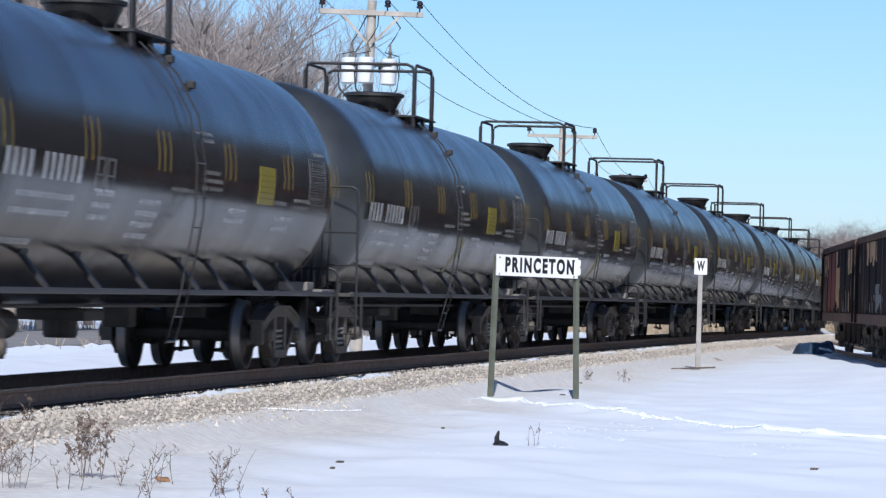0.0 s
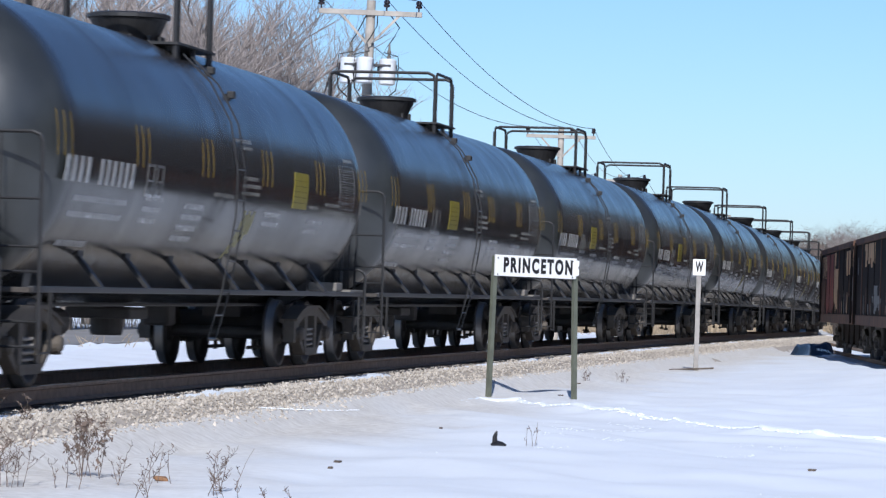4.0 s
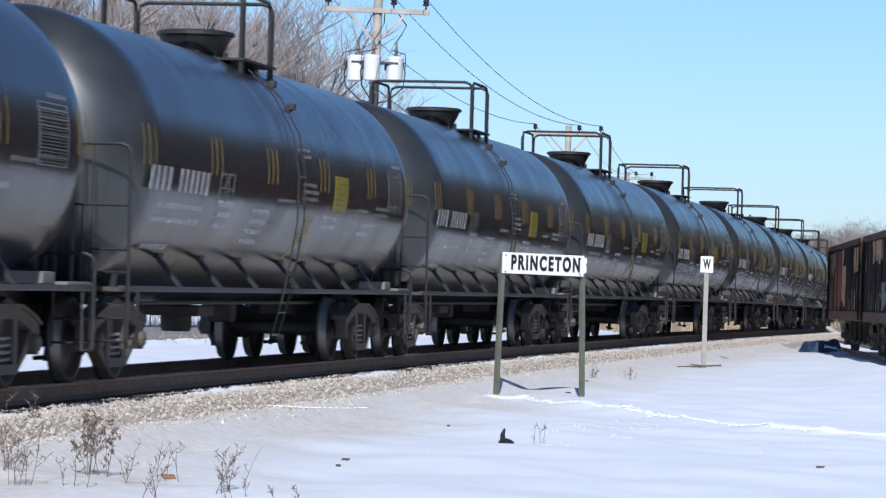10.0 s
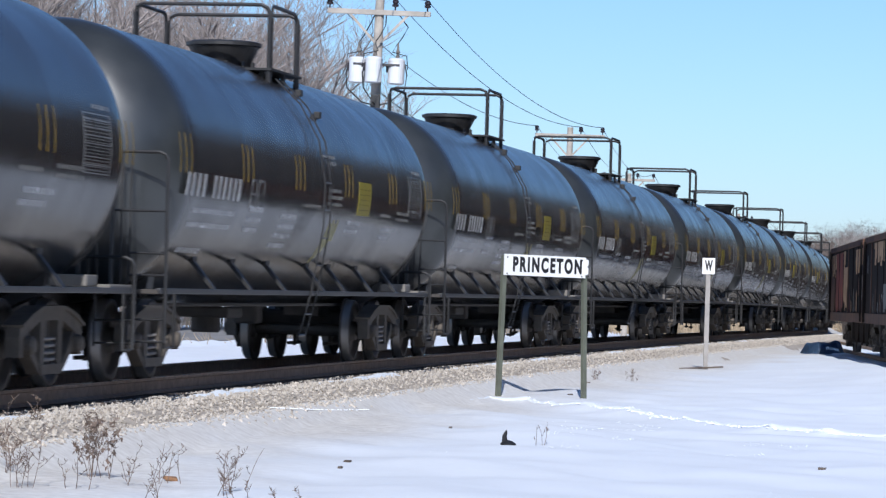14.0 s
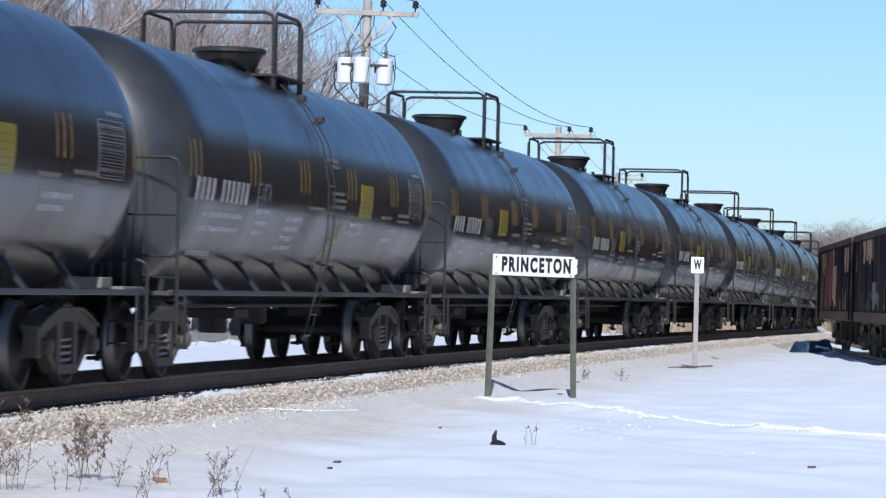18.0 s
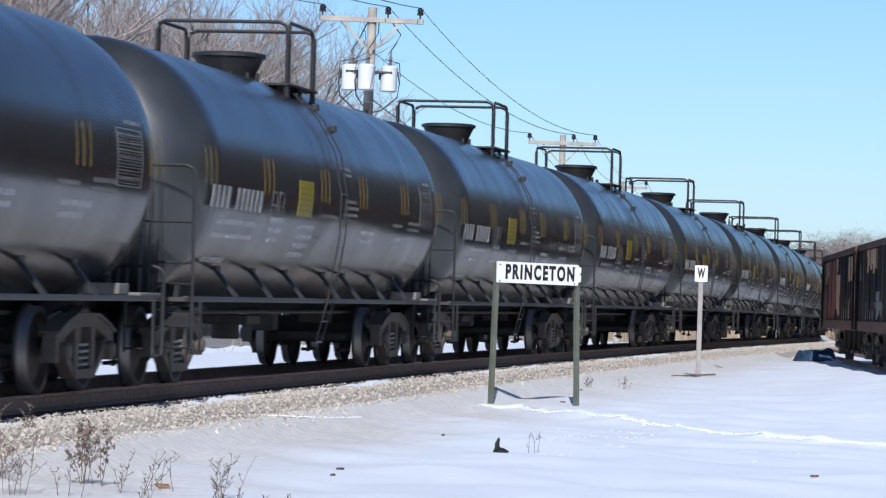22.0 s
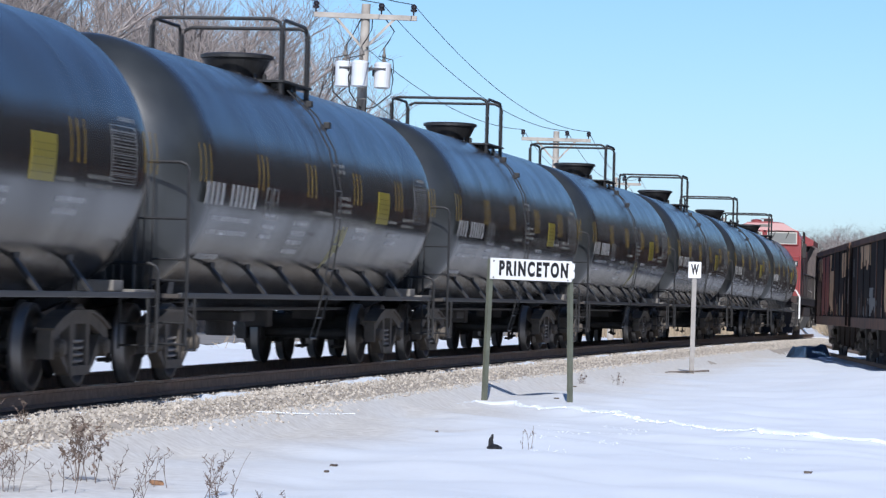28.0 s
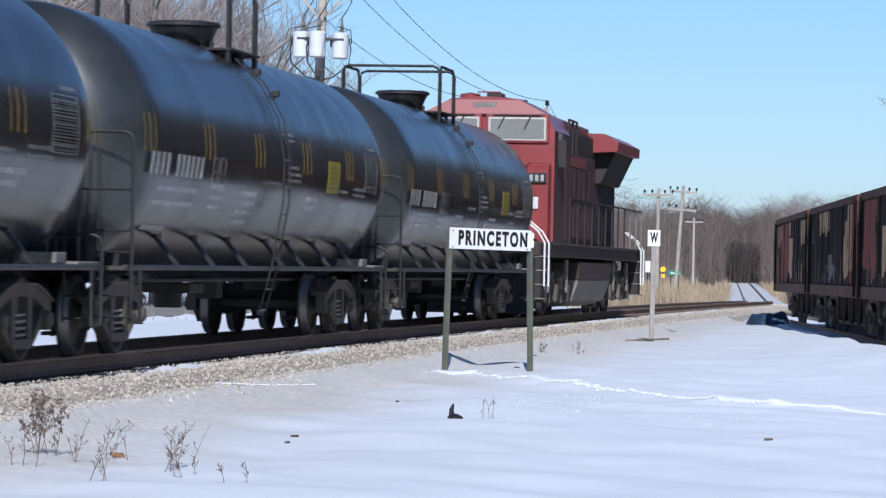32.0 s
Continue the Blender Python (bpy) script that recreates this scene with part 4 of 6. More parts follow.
        part("radiator_skirt", shape((prism, [(sd * 0.9, 3.3), (sd * 0.9, 4.05), (sd * 1.42, 4.08), (sd * 1.05, 3.3)], "y", L - 6.4, L - 1.9)), LOCODARK, lo)
        for k in range(9):
            y = -L + 7.5 + k * 1.22
            bx("hood_door", (min(sd * 0.925, sd * 0.94), max(sd * 0.925, sd * 0.94), y, y + 1.1, 1.75, 3.2), LOCODARK if k > 3 else REDDIRT_SHADE, 0.006)
        # fuel tank and truck frames
        for yt in (-6.6, 6.6):
            out = [(yt - 2.6, 0.62), (yt - 2.3, 0.42), (yt + 2.3, 0.42), (yt + 2.6, 0.62), (yt + 2.6, 0.86), (yt + 1.3, 1.0), (yt - 1.3, 1.0), (yt - 2.6, 0.86)]
            tf = part("truck_frame", shape((prism, out, "x", sd * 1.12 - 0.09, sd * 1.12 + 0.09)), DUSTGLEAMM, lo)
            for dy in (-1.05, 1.05):
                part("brake_cylinder", shape((tube, [(sd * 1.30, yt + dy - 0.25, 0.98), (sd * 1.30, yt + dy + 0.25, 0.72)], 0.13, 10)), DUSTGLEAMM, tf)
                part("brake_hanger", shape((box, sd * 1.28 - 0.04, sd * 1.28 + 0.04, yt + dy + 0.28, yt + dy + 0.36, 0.3, 1.02, 0.01)), TRUCKM, tf)
                part("damper", shape((tube, [(sd * 1.36, yt + dy * 1.55, 0.55), (sd * 1.36, yt + dy * 1.55 + 0.12, 1.28)], 0.055, 8)), LOCOGREY, tf)
                part("air_hose", shape((tube, [(sd * 1.38, yt + dy - 0.4, 1.2), (sd * 1.42, yt + dy - 0.2, 0.9), (sd * 1.4, yt + dy + 0.1, 0.66)], 0.022, 5)), LOCODARK, tf)
            for dy in (-2.05, 0, 2.05):
                part("journal_box", shape((box, min(sd * 1.2, sd * 1.4), max(sd * 1.2, sd * 1.4), yt + dy - 0.19, yt + dy + 0.19, 0.33, 0.74, 0.05)), DUSTGLEAMM, lo)
                sp = part("spring", SPRING, None, lo)
                sp.matrix_basis = pose(sd * 1.25, yt + dy - 0.3, 0.68)
    bx("hood", (-0.92, 0.92, -L + 4.9, L - 1.7, 1.66, 4.45), LOCODARK, 0.08, "dark engine hood")
    bx("hood_roof", (-0.8, 0.8, -L + 4.9, L - 7.0, 4.44, 4.66), RED, 0.05)
    bx("exhaust_stack", (-0.3, 0.3, 0.2, 1.2, 4.66, 4.85), LOCODARK, 0.03)
    part("fuel_tank", shape((prism, [(-1.48, 0.82), (1.48, 0.82), (1.3, 0.34), (0.95, 0.2), (-0.95, 0.2), (-1.3, 0.34)], "y", -3.3, 3.4)), LOCOGREY, lo, "dusty grey fuel tank")
    bx("equipment_box", (-1.49, 1.49, -3.3, 3.4, 0.825, 1.25), SILLM, 0.03)
    bx("tank_hanger", (-1.2, 1.2, -3.0, 3.1, 1.251, 1.338), UNDER, 0.01)
    part("snow_plow", shape((prism, [(-L + 0.5, 1.1), (-L + 0.42, 0.6), (-L + 0.15, 0.12), (-L + 0.3, 0.1), (-L + 0.7, 1.1)], "x", -1.4, 1.4)), LOCODARK, lo)
    for sg in (-1, 1):
        bx("coupler", (-0.17, 0.17, min(sg * (L - 0.4), sg * (L + 0.12)), max(sg * (L - 0.4), sg * (L + 0.12)), 0.72, 0.98), TRUCKM, 0.04)
    for yt in (-6.6, 6.6):
        bx("truck_bolster", (-1.05, 1.05, yt - 0.4, yt + 0.4, 0.7, 1.33), UNDER, 0.04)
        for dy in (-2.05, 0, 2.05):
            add_wheelset(lo, yt + dy, 0.533)
    return tagged(lo, "faded red diesel locomotive, cab facing the tank cars", "locomotive")


LOCO = build_locomotive()
LOCO_S = start_of(LAST) + 9.1 + 11.15
LOCO.matrix_basis = on_line(LOCO_S)


# ---- hopper cars standing on the siding ----
def ragged(y0, y1, z0, z1):
    """The outline of a patch, stepped along its foot and sides where the paint peels."""
    rnd = random.Random(int(1000 * (y0 + z0 + 20)))
    n, m, out = max(2, int((y1 - y0) / 0.45)), max(2, int((z1 - z0 - 0.2) / 0.3)), []
    for k in range(n):
        z = z0 + rnd.uniform(-0.16, 0.12)
        out += [(y0 + (y1 - y0) * k / n, z), (y0 + (y1 - y0) * (k + 1) / n, z)]
    za = z0 + 0.16
    for k in range(m):
        y = y1 + rnd.uniform(-0.15, 0.35) * min(1, y1 - y0)
        out += [(y, za + (z1 - za) * k / m), (y, za + (z1 - za) * (k + 1) / m)]
    for k in range(m):
        y = y0 - rnd.uniform(-0.15, 0.35) * min(1, y1 - y0)
        out += [(y, z1 - (z1 - za) * k / m), (y, z1 - (z1 - za) * (k + 1) / m)]
    return out


def build_hopper(base, patches):
    h = new("hopper_car")
    L, W = 8.9, 1.52
    part("underframe", shape((box, -0.35, 0.35, -L - 0.2, L + 0.2, 0.78, 1.1, 0.02), (box, -W + 0.1, W - 0.1, -L, L, 1.06, 1.2, 0.02)), UNDER, h)
    for sd in (-1, 1):
        a, b = sorted((sd * (W - 0.06), sd * W))
        sp = part("side", shape((box, a, b, -L, L, 1.18, 3.2, 0.0)), base, h)
        for k in range(8):
            y = -L + 0.1 + k * (2 * L - 0.2) / 7
            part("rib", shape((box, min(sd * W, sd * (W + 0.022)), max(sd * W, sd * (W + 0.022)), y - 0.09, y + 0.09, 1.25, 3.13, 0.0)), HOPB if k % 3 == 0 else base, sp)
        part("top_chord", shape((box, min(sd * (W - 0.08), sd * (W + 0.05)), max(sd * (W - 0.08), sd * (W + 0.05)), -L, L, 3.14, 3.30, 0.015)), HOPB, sp)
        part("side_sill", shape((box, min(sd * W, sd * (W + 0.03)), max(sd * W, sd * (W + 0.03)), -L, L, 0.97, 1.24, 0.01)), HOPB, sp)
        rnd = random.Random(int(patches[0][0] * 10))
        for k in range(26 if sd < 0 else 0):
            # chipped strips and specks of rust and old paint
            y, z = rnd.uniform(-L + 0.2, L - 0.5), rnd.choice((1.26, 1.3, rnd.uniform(1.4, 2.8)))
            w, hi = rnd.uniform(0.05, 0.3), rnd.uniform(0.15, 0.7)
            part("paint_chip", shape((prism, [(y, z), (y + w, z + 0.05), (y + w * 0.8, min(3.12, z + hi)), (y + w * 0.2, min(3.12, z + hi * 0.8))], "x", sd * (W + 0.009), sd * (W + 0.001))), rnd.choice((HOPB, HOPB, HOPT, HOPR, HOPG)), sp)
        if sd < 0:
            for y0, y1, z0, z1, m in patches:
                part("bare_patch", shape((prism, ragged(y0, y1, z0, z1), "x", sd * (W + 0.013), sd * (W + 0.002))), m, sp, "patch of bare weathered paint")
        for sg in (-1, 1):
            y = sg * (L - 0.1)
            ld = part("ladder_rail", shape((tube, [(sd * (W + 0.06), y, 1.0), (sd * (W + 0.06), y, 3.2)], 0.02, 5), (tube, [(sd * (W + 0.06), y - sg * 0.42, 1.0), (sd * (W + 0.06), y - sg * 0.42, 3.2)], 0.02, 5)), base, h)
            for k in range(6):
                part("rung", shape((tube, [(sd * (W + 0.06), y, 1.1 + 0.4 * k), (sd * (W + 0.06), y - sg * 0.42, 1.1 + 0.4 * k)], 0.012, 4)), base, ld)
    for sg in (-1, 1):
        part("end_wall", shape((box, -W, W, min(sg * (L - 0.06), sg * L), max(sg * (L - 0.06), sg * L), 1.5, 3.25, 0.0)), base, h)
        part("coupler", shape((box, -0.12, 0.12, min(sg * L, sg * (L + 0.55)), max(sg * L, sg * (L + 0.55)), 0.75, 0.95, 0.03)), TRUCKM, h)
        add_truck(h, sg * 6.9)
        for dy in (-0.89, 0.89):
            add_wheelset(h, sg * 6.9 + dy)
        part("truck_bolster", shape((box, -1.0, 1.0, sg * 6.9 - 1.5, sg * 6.9 + 1.5, 0.42, 1.08, 0.03)), UNDER, h)
    for y in (-3.9, -1.3, 1.3, 3.9):
        ch = part("hopper_chute", shape((prism, [(y - 1.3, 1.2), (y + 1.3, 1.2), (y + 0.75, 0.34), (y - 0.75, 0.34)], "x", -0.95, 0.95)), base, h)
        part("chute_gate", shape((box, -1.0, 1.0, y - 0.8, y + 0.8, 0.26, 0.335, 0.01)), UNDER, ch)
    part("load_floor", shape((box, -W + 0.07, W - 0.07, -L + 0.07, L - 0.07, 1.3, 1.4)), UNDER, h)
    return h


def build_hoppers():
    a = build_hopper(HOPK, [(5.6, 8.2, 2.5, 3.05, HOPT), (1.4, 5.4, 1.35, 3.08, HOPR), (-0.7, 1.3, 1.5, 2.6, HOPT), (0.5, 1.35, 2.62, 3.1, HOPT), (-8.3, -5.4, 2.5, 3.05, HOPT), (-8.8, -8.1, 1.5, 2.3, HOPG), (6.6, 8.6, 1.2, 2.3, HOPB), (7.2, 8.7, 2.3, 3.0, HOPB)])
    b = build_hopper(HOPK, [(1.1, 4.9, 2.62, 3.1, HOPT), (-0.2, 1.5, 1.75, 2.0, HOPG), (-1.2, 1.5, 1.45, 1.74, HOPG), (-5.6, -4.6, 1.55, 2.75, HOPT), (-6.8, -5.7, 1.6, 3.12, HOPT), (-8.4, -6.9, 1.75, 3.1, HOPR), (-6.9, -5.9, 1.36, 1.6, HOPR)])
    c = build_hopper(HOPK, [(4.9, 8.0, 1.5, 3.1, HOPR), (2.2, 2.9, 1.6, 2.5, HOPT), (-2.0, 1.0, 1.5, 3.1, HOPR), (-6.2, -4.4, 1.5, 2.5, HOPT)])
    for ob, y, lab in ((a, 106.2, "black open hopper car with tan and red patches in snow"), (b, 87.5, "black ribbed hopper car with peeling tan paint, parked on the siding"),
                       (c, 68.8, "black hopper car with rust-red panels, parked on the siding")):
        p = siding(y)
        ob.matrix_basis = Matrix.Translation(p) @ Euler((math.atan((drop(y + 5) - drop(y - 5)) / 10), 0, -SIDE_H)).to_matrix().to_4x4()
        tagged(ob, lab, "hopper car", "parked hopper cars")


build_hoppers()


# ---- signs by the line ----
def stand(x, y):
    """Height of the snow at a place."""
    return float(snow_height(np.array([[x]]), np.array([[y]]))[0, 0])


def lettering(name, text, size, width, parent, material):
    cu = bpy.data.curves.new(name, "FONT")
    cu.body, cu.size, cu.extrude, cu.align_x, cu.align_y, cu.offset = text, size, 0.002, "CENTER", "CENTER", size * 0.048
    cu.space_character = 1.34
    tmp = new(name, cu)
    dg = bpy.context.evaluated_depsgraph_get()
    me = bpy.data.meshes.new_from_object(tmp.evaluated_get(dg))
    bpy.data.objects.remove(tmp)
    me.materials.clear()
    me.materials.append(material)
    xs = [v.co.x for v in me.vertices]
    k = width / (max(xs) - min(xs))
    ob = new(name, me)
    ob.parent = parent
    return ob, k


def build_station_sign():
    ob = new("station_sign")
    xl, yl, xr, yr = 0.806, 55.98, 2.138, 57.175
    zl, zr = stand(xl, yl) - 0.1, stand(xr, yr) - 0.1
    mid = Vector(((xl + xr) / 2, (yl + yr) / 2, 0))
    ang = math.atan2(yr - yl, xr - xl)
    half = math.hypot(xr - xl, yr - yl) / 2
    ob.matrix_basis = Matrix.Translation(mid) @ pose(0, 0, 0, 0, 0, math.degrees(ang))
    zt = 2.19
    for x, lean, z0 in ((-0.888, 0.04, zl), (1.012, -0.10, zr)):
        part("post", shape((prism, [(x - 0.04, -0.03), (x + 0.04, -0.03), (x + 0.04, 0.03), (x + 0.016, 0.03), (x + 0.016, -0.012), (x - 0.016, -0.012), (x - 0.016, 0.03), (x - 0.04, 0.03)], "z", z0, zt - 0.02)), POSTM, ob, "olive green steel post")
        me = ob.children[-1].data
        for v in me.vertices:
            v.co.x += lean * (v.co.z - z0) / (zt - z0)
    bd = part("board", shape((box, -half - 0.0, half + 0.0, -0.065, -0.034, zt - 0.336, zt, 0.004)), SIGNW, ob, "white enamelled name board")
    nb = part("board_end", shape((prism, [(half - 0.05, zt - 0.3), (half + 0.05, zt - 0.27), (half + 0.05, zt - 0.17), (half + 0.02, zt - 0.15), (half + 0.05, zt - 0.12), (half + 0.05, zt - 0.04), (half - 0.05, zt - 0.02)], "y", -0.075, -0.067)), SIGNW, bd, "bent board end")
    tx, k = lettering("name_lettering", "PRINCETON", 0.36, 1.52, bd, SIGNK)
    tx.matrix_basis = pose(0.04, -0.068, zt - 0.168, 90, 0, 0) @ Matrix.Diagonal((k, 0.86, 1, 1))
    for x in (-half + 0.05, half - 0.09):
        for z in (zt - 0.05, zt - 0.31):
            part("bolt", shape((lathe, [(0.012, -0.075), (0.012, -0.064)], "y", (x, 0, z), 8)), GALV, bd)
    # the sign leans a little with the ground
    ob.matrix_basis = ob.matrix_basis @ pose(0, 0, 0, 0, 0.65, 0)
    tagged(ob, "white station name board with black letters on two olive posts", "station sign")


def build_whistle_post():
    x, y = 6.04, 82.6
    ob = new("whistle_post")
    z = stand(x, y)
    ob.matrix_basis = pose(x, y, z, 0, 0.2, 4)
    part("post", shape((box, -0.055, 0.055, -0.03, 0.03, -0.2, 2.3, 0.008)), mat("grey_post", (0.33, 0.31, 0.29), 0.8, 0, 0.3, 5.0, 40.0), ob, "weathered grey post")
    bd = part("board", shape((box, -0.15, 0.15, -0.05, -0.032, 2.24, 2.62, 0.004)), SIGNW, ob, "white board")
    tx, k = lettering("letter", "W", 0.34, 0.19, bd, SIGNK)
    tx.matrix_basis = pose(0, -0.054, 2.43, 90, 0, 0) @ Matrix.Diagonal((k, 0.95, 1, 1))
    part("ground_board", shape((box, -0.62, 0.42, -0.06, 0.02, 0.03, 0.07, 0.006, pose(0, 0, 0.0, 0, -4, -9))), TIE, ob, "dark plank lying at its foot")
    tagged(ob, "white whistle board lettered W on a grey post", "whistle post")


build_station_sign()
build_whistle_post()


# ---- power line ----
def insulator(bm, x, y, z):
    lathe(bm, [(0.02, -0.1), (0.02, 0.0), (0.07, 0.01), (0.08, 0.06), (0.05, 0.08), (0.075, 0.1), (0.07, 0.15), (0.03, 0.19)], "z", (x, y, z), 10)


POLES = [(-2.0, 83.0, 8.6), (4.03, 124.0, 7.76), (8.25, 166.0, 7.85)]
ARM = 1.22


def build_poles():
    tops = []
    for i, (x, y, h) in enumerate(POLES):
        z = drop(y) - 0.1
        ob = new("utility_pole")
        ob.matrix_basis = pose(x, y, z, 0, 1.2 if i == 0 else 0.5, -4)
        part("pole", shape((tube, [(0, 0, -0.3), (0, 0, h)], 0.16, 14, 0.105)), POLEW, ob)
        arm = part("crossarm", shape((box, -ARM, ARM, -0.16, -0.06, h - 0.36, h - 0.24, 0.008)), POLEW, ob)
        for sd in (-1, 1):
            part("brace", shape((box, -0.03, 0.03, -0.006, 0.006, 0, 0.98, 0.0, pose(sd * 0.06, -0.13, h - 1.02, 0, sd * 43, 0))), POLEW, ob)
        for k, dx in enumerate((-ARM + 0.05, 0.38 if i != 2 else 0.4, ARM - 0.08)):
            part("insulator", shape((insulator, dx, -0.11, h - 0.16)), PORC, arm)
        m = ob.matrix_basis
        tops.append([m @ Vector((dx, -0.11, h + 0.02)) for dx in (-ARM + 0.05, 0.38, ARM - 0.08)])
        if i == 0:
            for dx, dy in ((-0.46, 0.0), (-0.04, -0.36), (0.46, 0.0)):
                t = part("transformer", shape((lathe, [(0.15, h - 1.98), (0.195, h - 1.95), (0.2, h - 1.45), (0.205, h - 1.44), (0.205, h - 1.40), (0.15, h - 1.36), (0.0, h - 1.35)], "z", (dx, dy, 0), 20)), XFORM, ob, "pale grey pole transformer")
                part("bushing", shape((lathe, [(0.035, h - 1.37), (0.05, h - 1.3), (0.03, h - 1.27), (0.05, h - 1.2), (0.03, h - 1.15), (0.02, h - 1.0)], "z", (dx + 0.02, dy, 0), 8)), LOCOGREY, t)
                part("terminal", shape((box, dx - 0.24, dx - 0.19, dy - 0.04, dy + 0.04, h - 1.7, h - 1.5, 0.01)), PORC, t)
                pts = [(dx + 0.02, dy, h - 1.0), (dx + 0.12, dy - 0.05, h - 0.86), (dx + 0.24, dy - 0.05, h - 0.62), (dx * 0.6 + 0.2, -0.11, h - 0.33)]
                part("jumper", shape((tube, pts, 0.014, 4)), FITBLACK, ob)
                e = -1 if dx < 0.2 else 1
                pts = [(dx + e * 0.2, dy, h - 1.5), (dx + e * 0.26, dy - 0.05, h - 1.75), (dx + e * 0.22, dy - 0.05, h - 2.1), (dx * 0.7, dy - 0.1, h - 2.42), (0.02, -0.12, h - 2.5)]
                part("drop_lead", shape((tube, pts, 0.017, 5)), FITBLACK, ob)
                pts = [(dx, dy - 0.02, h - 1.02), (dx - e * 0.1, dy - 0.08, h - 1.22), (dx + e * 0.24, dy - 0.08, h - 1.3), (dx + e * 0.27, dy - 0.05, h - 1.62)]
                part("bushing_lead", shape((tube, pts, 0.012, 4)), FITBLACK, ob)
            part("bracket", shape((box, -0.55, 0.55, -0.2, 0.05, h - 1.56, h - 1.5, 0.01)), GALV, ob)
            part("meter_box", shape((box, -0.09, 0.12, -0.26, -0.12, h - 2.75, h - 2.25, 0.01)), FITBLACK, ob)
            tagged(ob, "weathered wooden pole with crossarm and three pale transformers", "utility pole", "poles of the power line")
        else:
            tagged(ob, "weathered wooden utility pole with a braced crossarm", "utility pole", "poles of the power line")
    # conductors, sagging from pole to pole and on past the first
    first = [p + Vector((-5.9, -41.5, 0.3)) for p in tops[0]]
    runs = [first] + tops + [[p + Vector((5.0, 45.0, -0.4)) for p in tops[2]]]
    for k in range(3):
        for a, b in zip([r[k] for r in runs], [r[k] for r in runs][1:]):
            pts = [a.lerp(b, q / 16) + Vector((0, 0, -0.70 * 4 * (q / 16) * (1 - q / 16))) for q in range(17)]
            tagged(new("power_wire", data("power_wire", shape((tube, pts, 0.011, 4)), WIREM)), "thin sagging grey power wire between poles", "wire", "wires of the power line")
    a, b = Vector((POLES[0][0], 82.9, 6.3)), Vector((POLES[1][0], 123.9, 5.5))
    pts = [a.lerp(b, q / 12) + Vector((0, 0, -0.6 * 4 * (q / 12) * (1 - q / 12))) for q in range(13)]
    tagged(new("power_wire", data("power_wire", shape((tube, pts, 0.014, 4)), WIREM)), "lower grey neutral wire between poles", "wire", "wires of the power line")


build_poles()


# ---- bare trees ----
def bare_tree(seed, height, spread=0.5, twigs=7):
    rnd = random.Random(seed)
    trunk, crown = bmesh.new(), bmesh.new()

    def limb(p, d, length, r, depth):
        n = 4 if depth < 2 else 3
        pts = [p]
        for i in range(n):
            d = (d + Vector((rnd.uniform(-1, 1), rnd.uniform(-1, 1), rnd.uniform(-0.25, 0.55))) * 0.22).normalized()
            pts.append(pts[-1] + d * length / n)
        tube(trunk if depth == 0 else crown, pts, r, (7, 5, 4, 3, 3)[depth], r * 0.5, depth < 1)
        if depth == 4:
            return
        kids = (11, 7, 6, twigs)[depth]
        for k in range(kids):
            f = rnd.uniform(0.3 if depth == 0 else 0.2, 1.0)
            i = min(n - 1, int(f * n))
            q = pts[i].lerp(pts[i + 1], f * n - i)
            a = rnd.uniform(0, 2 * math.pi)
            side = Vector((math.cos(a), math.sin(a), rnd.uniform(0.1, 0.9)))
            nd = (d * 0.55 + side * (spread + 0.35 * rnd.random())).normalized()
            limb(q, nd, length * rnd.uniform(0.42, 0.66), max(0.008, r * rnd.uniform(0.36, 0.5)), depth + 1)
    limb(Vector((0, 0, -0.3)), Vector((0, 0, 1)), height * 0.62, height * 0.017, 0)
    return data("trunk", trunk, BARK, True), data("crown", crown, TWIG)


def build_trees():
    kinds = [bare_tree(11, 15.0), bare_tree(12, 13.0, 0.6), bare_tree(13, 16.0, 0.45), bare_tree(14, 12.0, 0.7)]
    rnd = random.Random(5)
    spots = [(-17.5, 118, 1.1), (-14.6, 128, 1.05), (-12.8, 120, 0.95), (-12.6, 140, 1.05), (-10.6, 134, 0.95), (-10.3, 150, 0.98), (-9.4, 142, 1.0), (-9.0, 160, 1.05), (-8.1, 152, 0.98), (-7.2, 168, 1.0),
             (-6.6, 180, 0.92), (-5.9, 190, 0.86), (-5.2, 200, 0.78), (-3.4, 214, 0.55), (-2.0, 230, 0.52), (-20.0, 132, 1.2), (-23, 150, 1.2), (-16, 160, 1.1), (-13, 175, 1.0), (-10, 190, 0.85),
             (-18.5, 108, 1.0), (24.4, 150, 0.8), (36.0, 300, 0.62), (39.2, 304, 0.6), (-26, 120, 1.1), (-7.5, 195, 0.75), (-5.0, 215, 0.6), (-11.6, 126, 0.85), (-9.9, 128, 0.75), (-8.6, 138, 0.7), (-13.6, 112, 0.9), (-16.0, 124, 1.0), (-8.0, 145, 0.9), (-6.6, 158, 0.86), (-5.9, 172, 0.8)]
    for i, (x, y, k) in enumerate(spots):
        ob = new("bare_tree")
        t, c = kinds[i % 4]
        part("trunk", t, None, ob), part("crown", c, None, ob)
        ob.matrix_basis = Matrix.Translation((x, y, drop(y) - 0.1)) @ Euler((0, 0, rnd.uniform(0, 6.28))).to_matrix().to_4x4() @ Matrix.Scale(k, 4)
        tagged(ob, "leafless brown tree with fine twigs in snow", "tree", "row of bare trees")


build_trees()


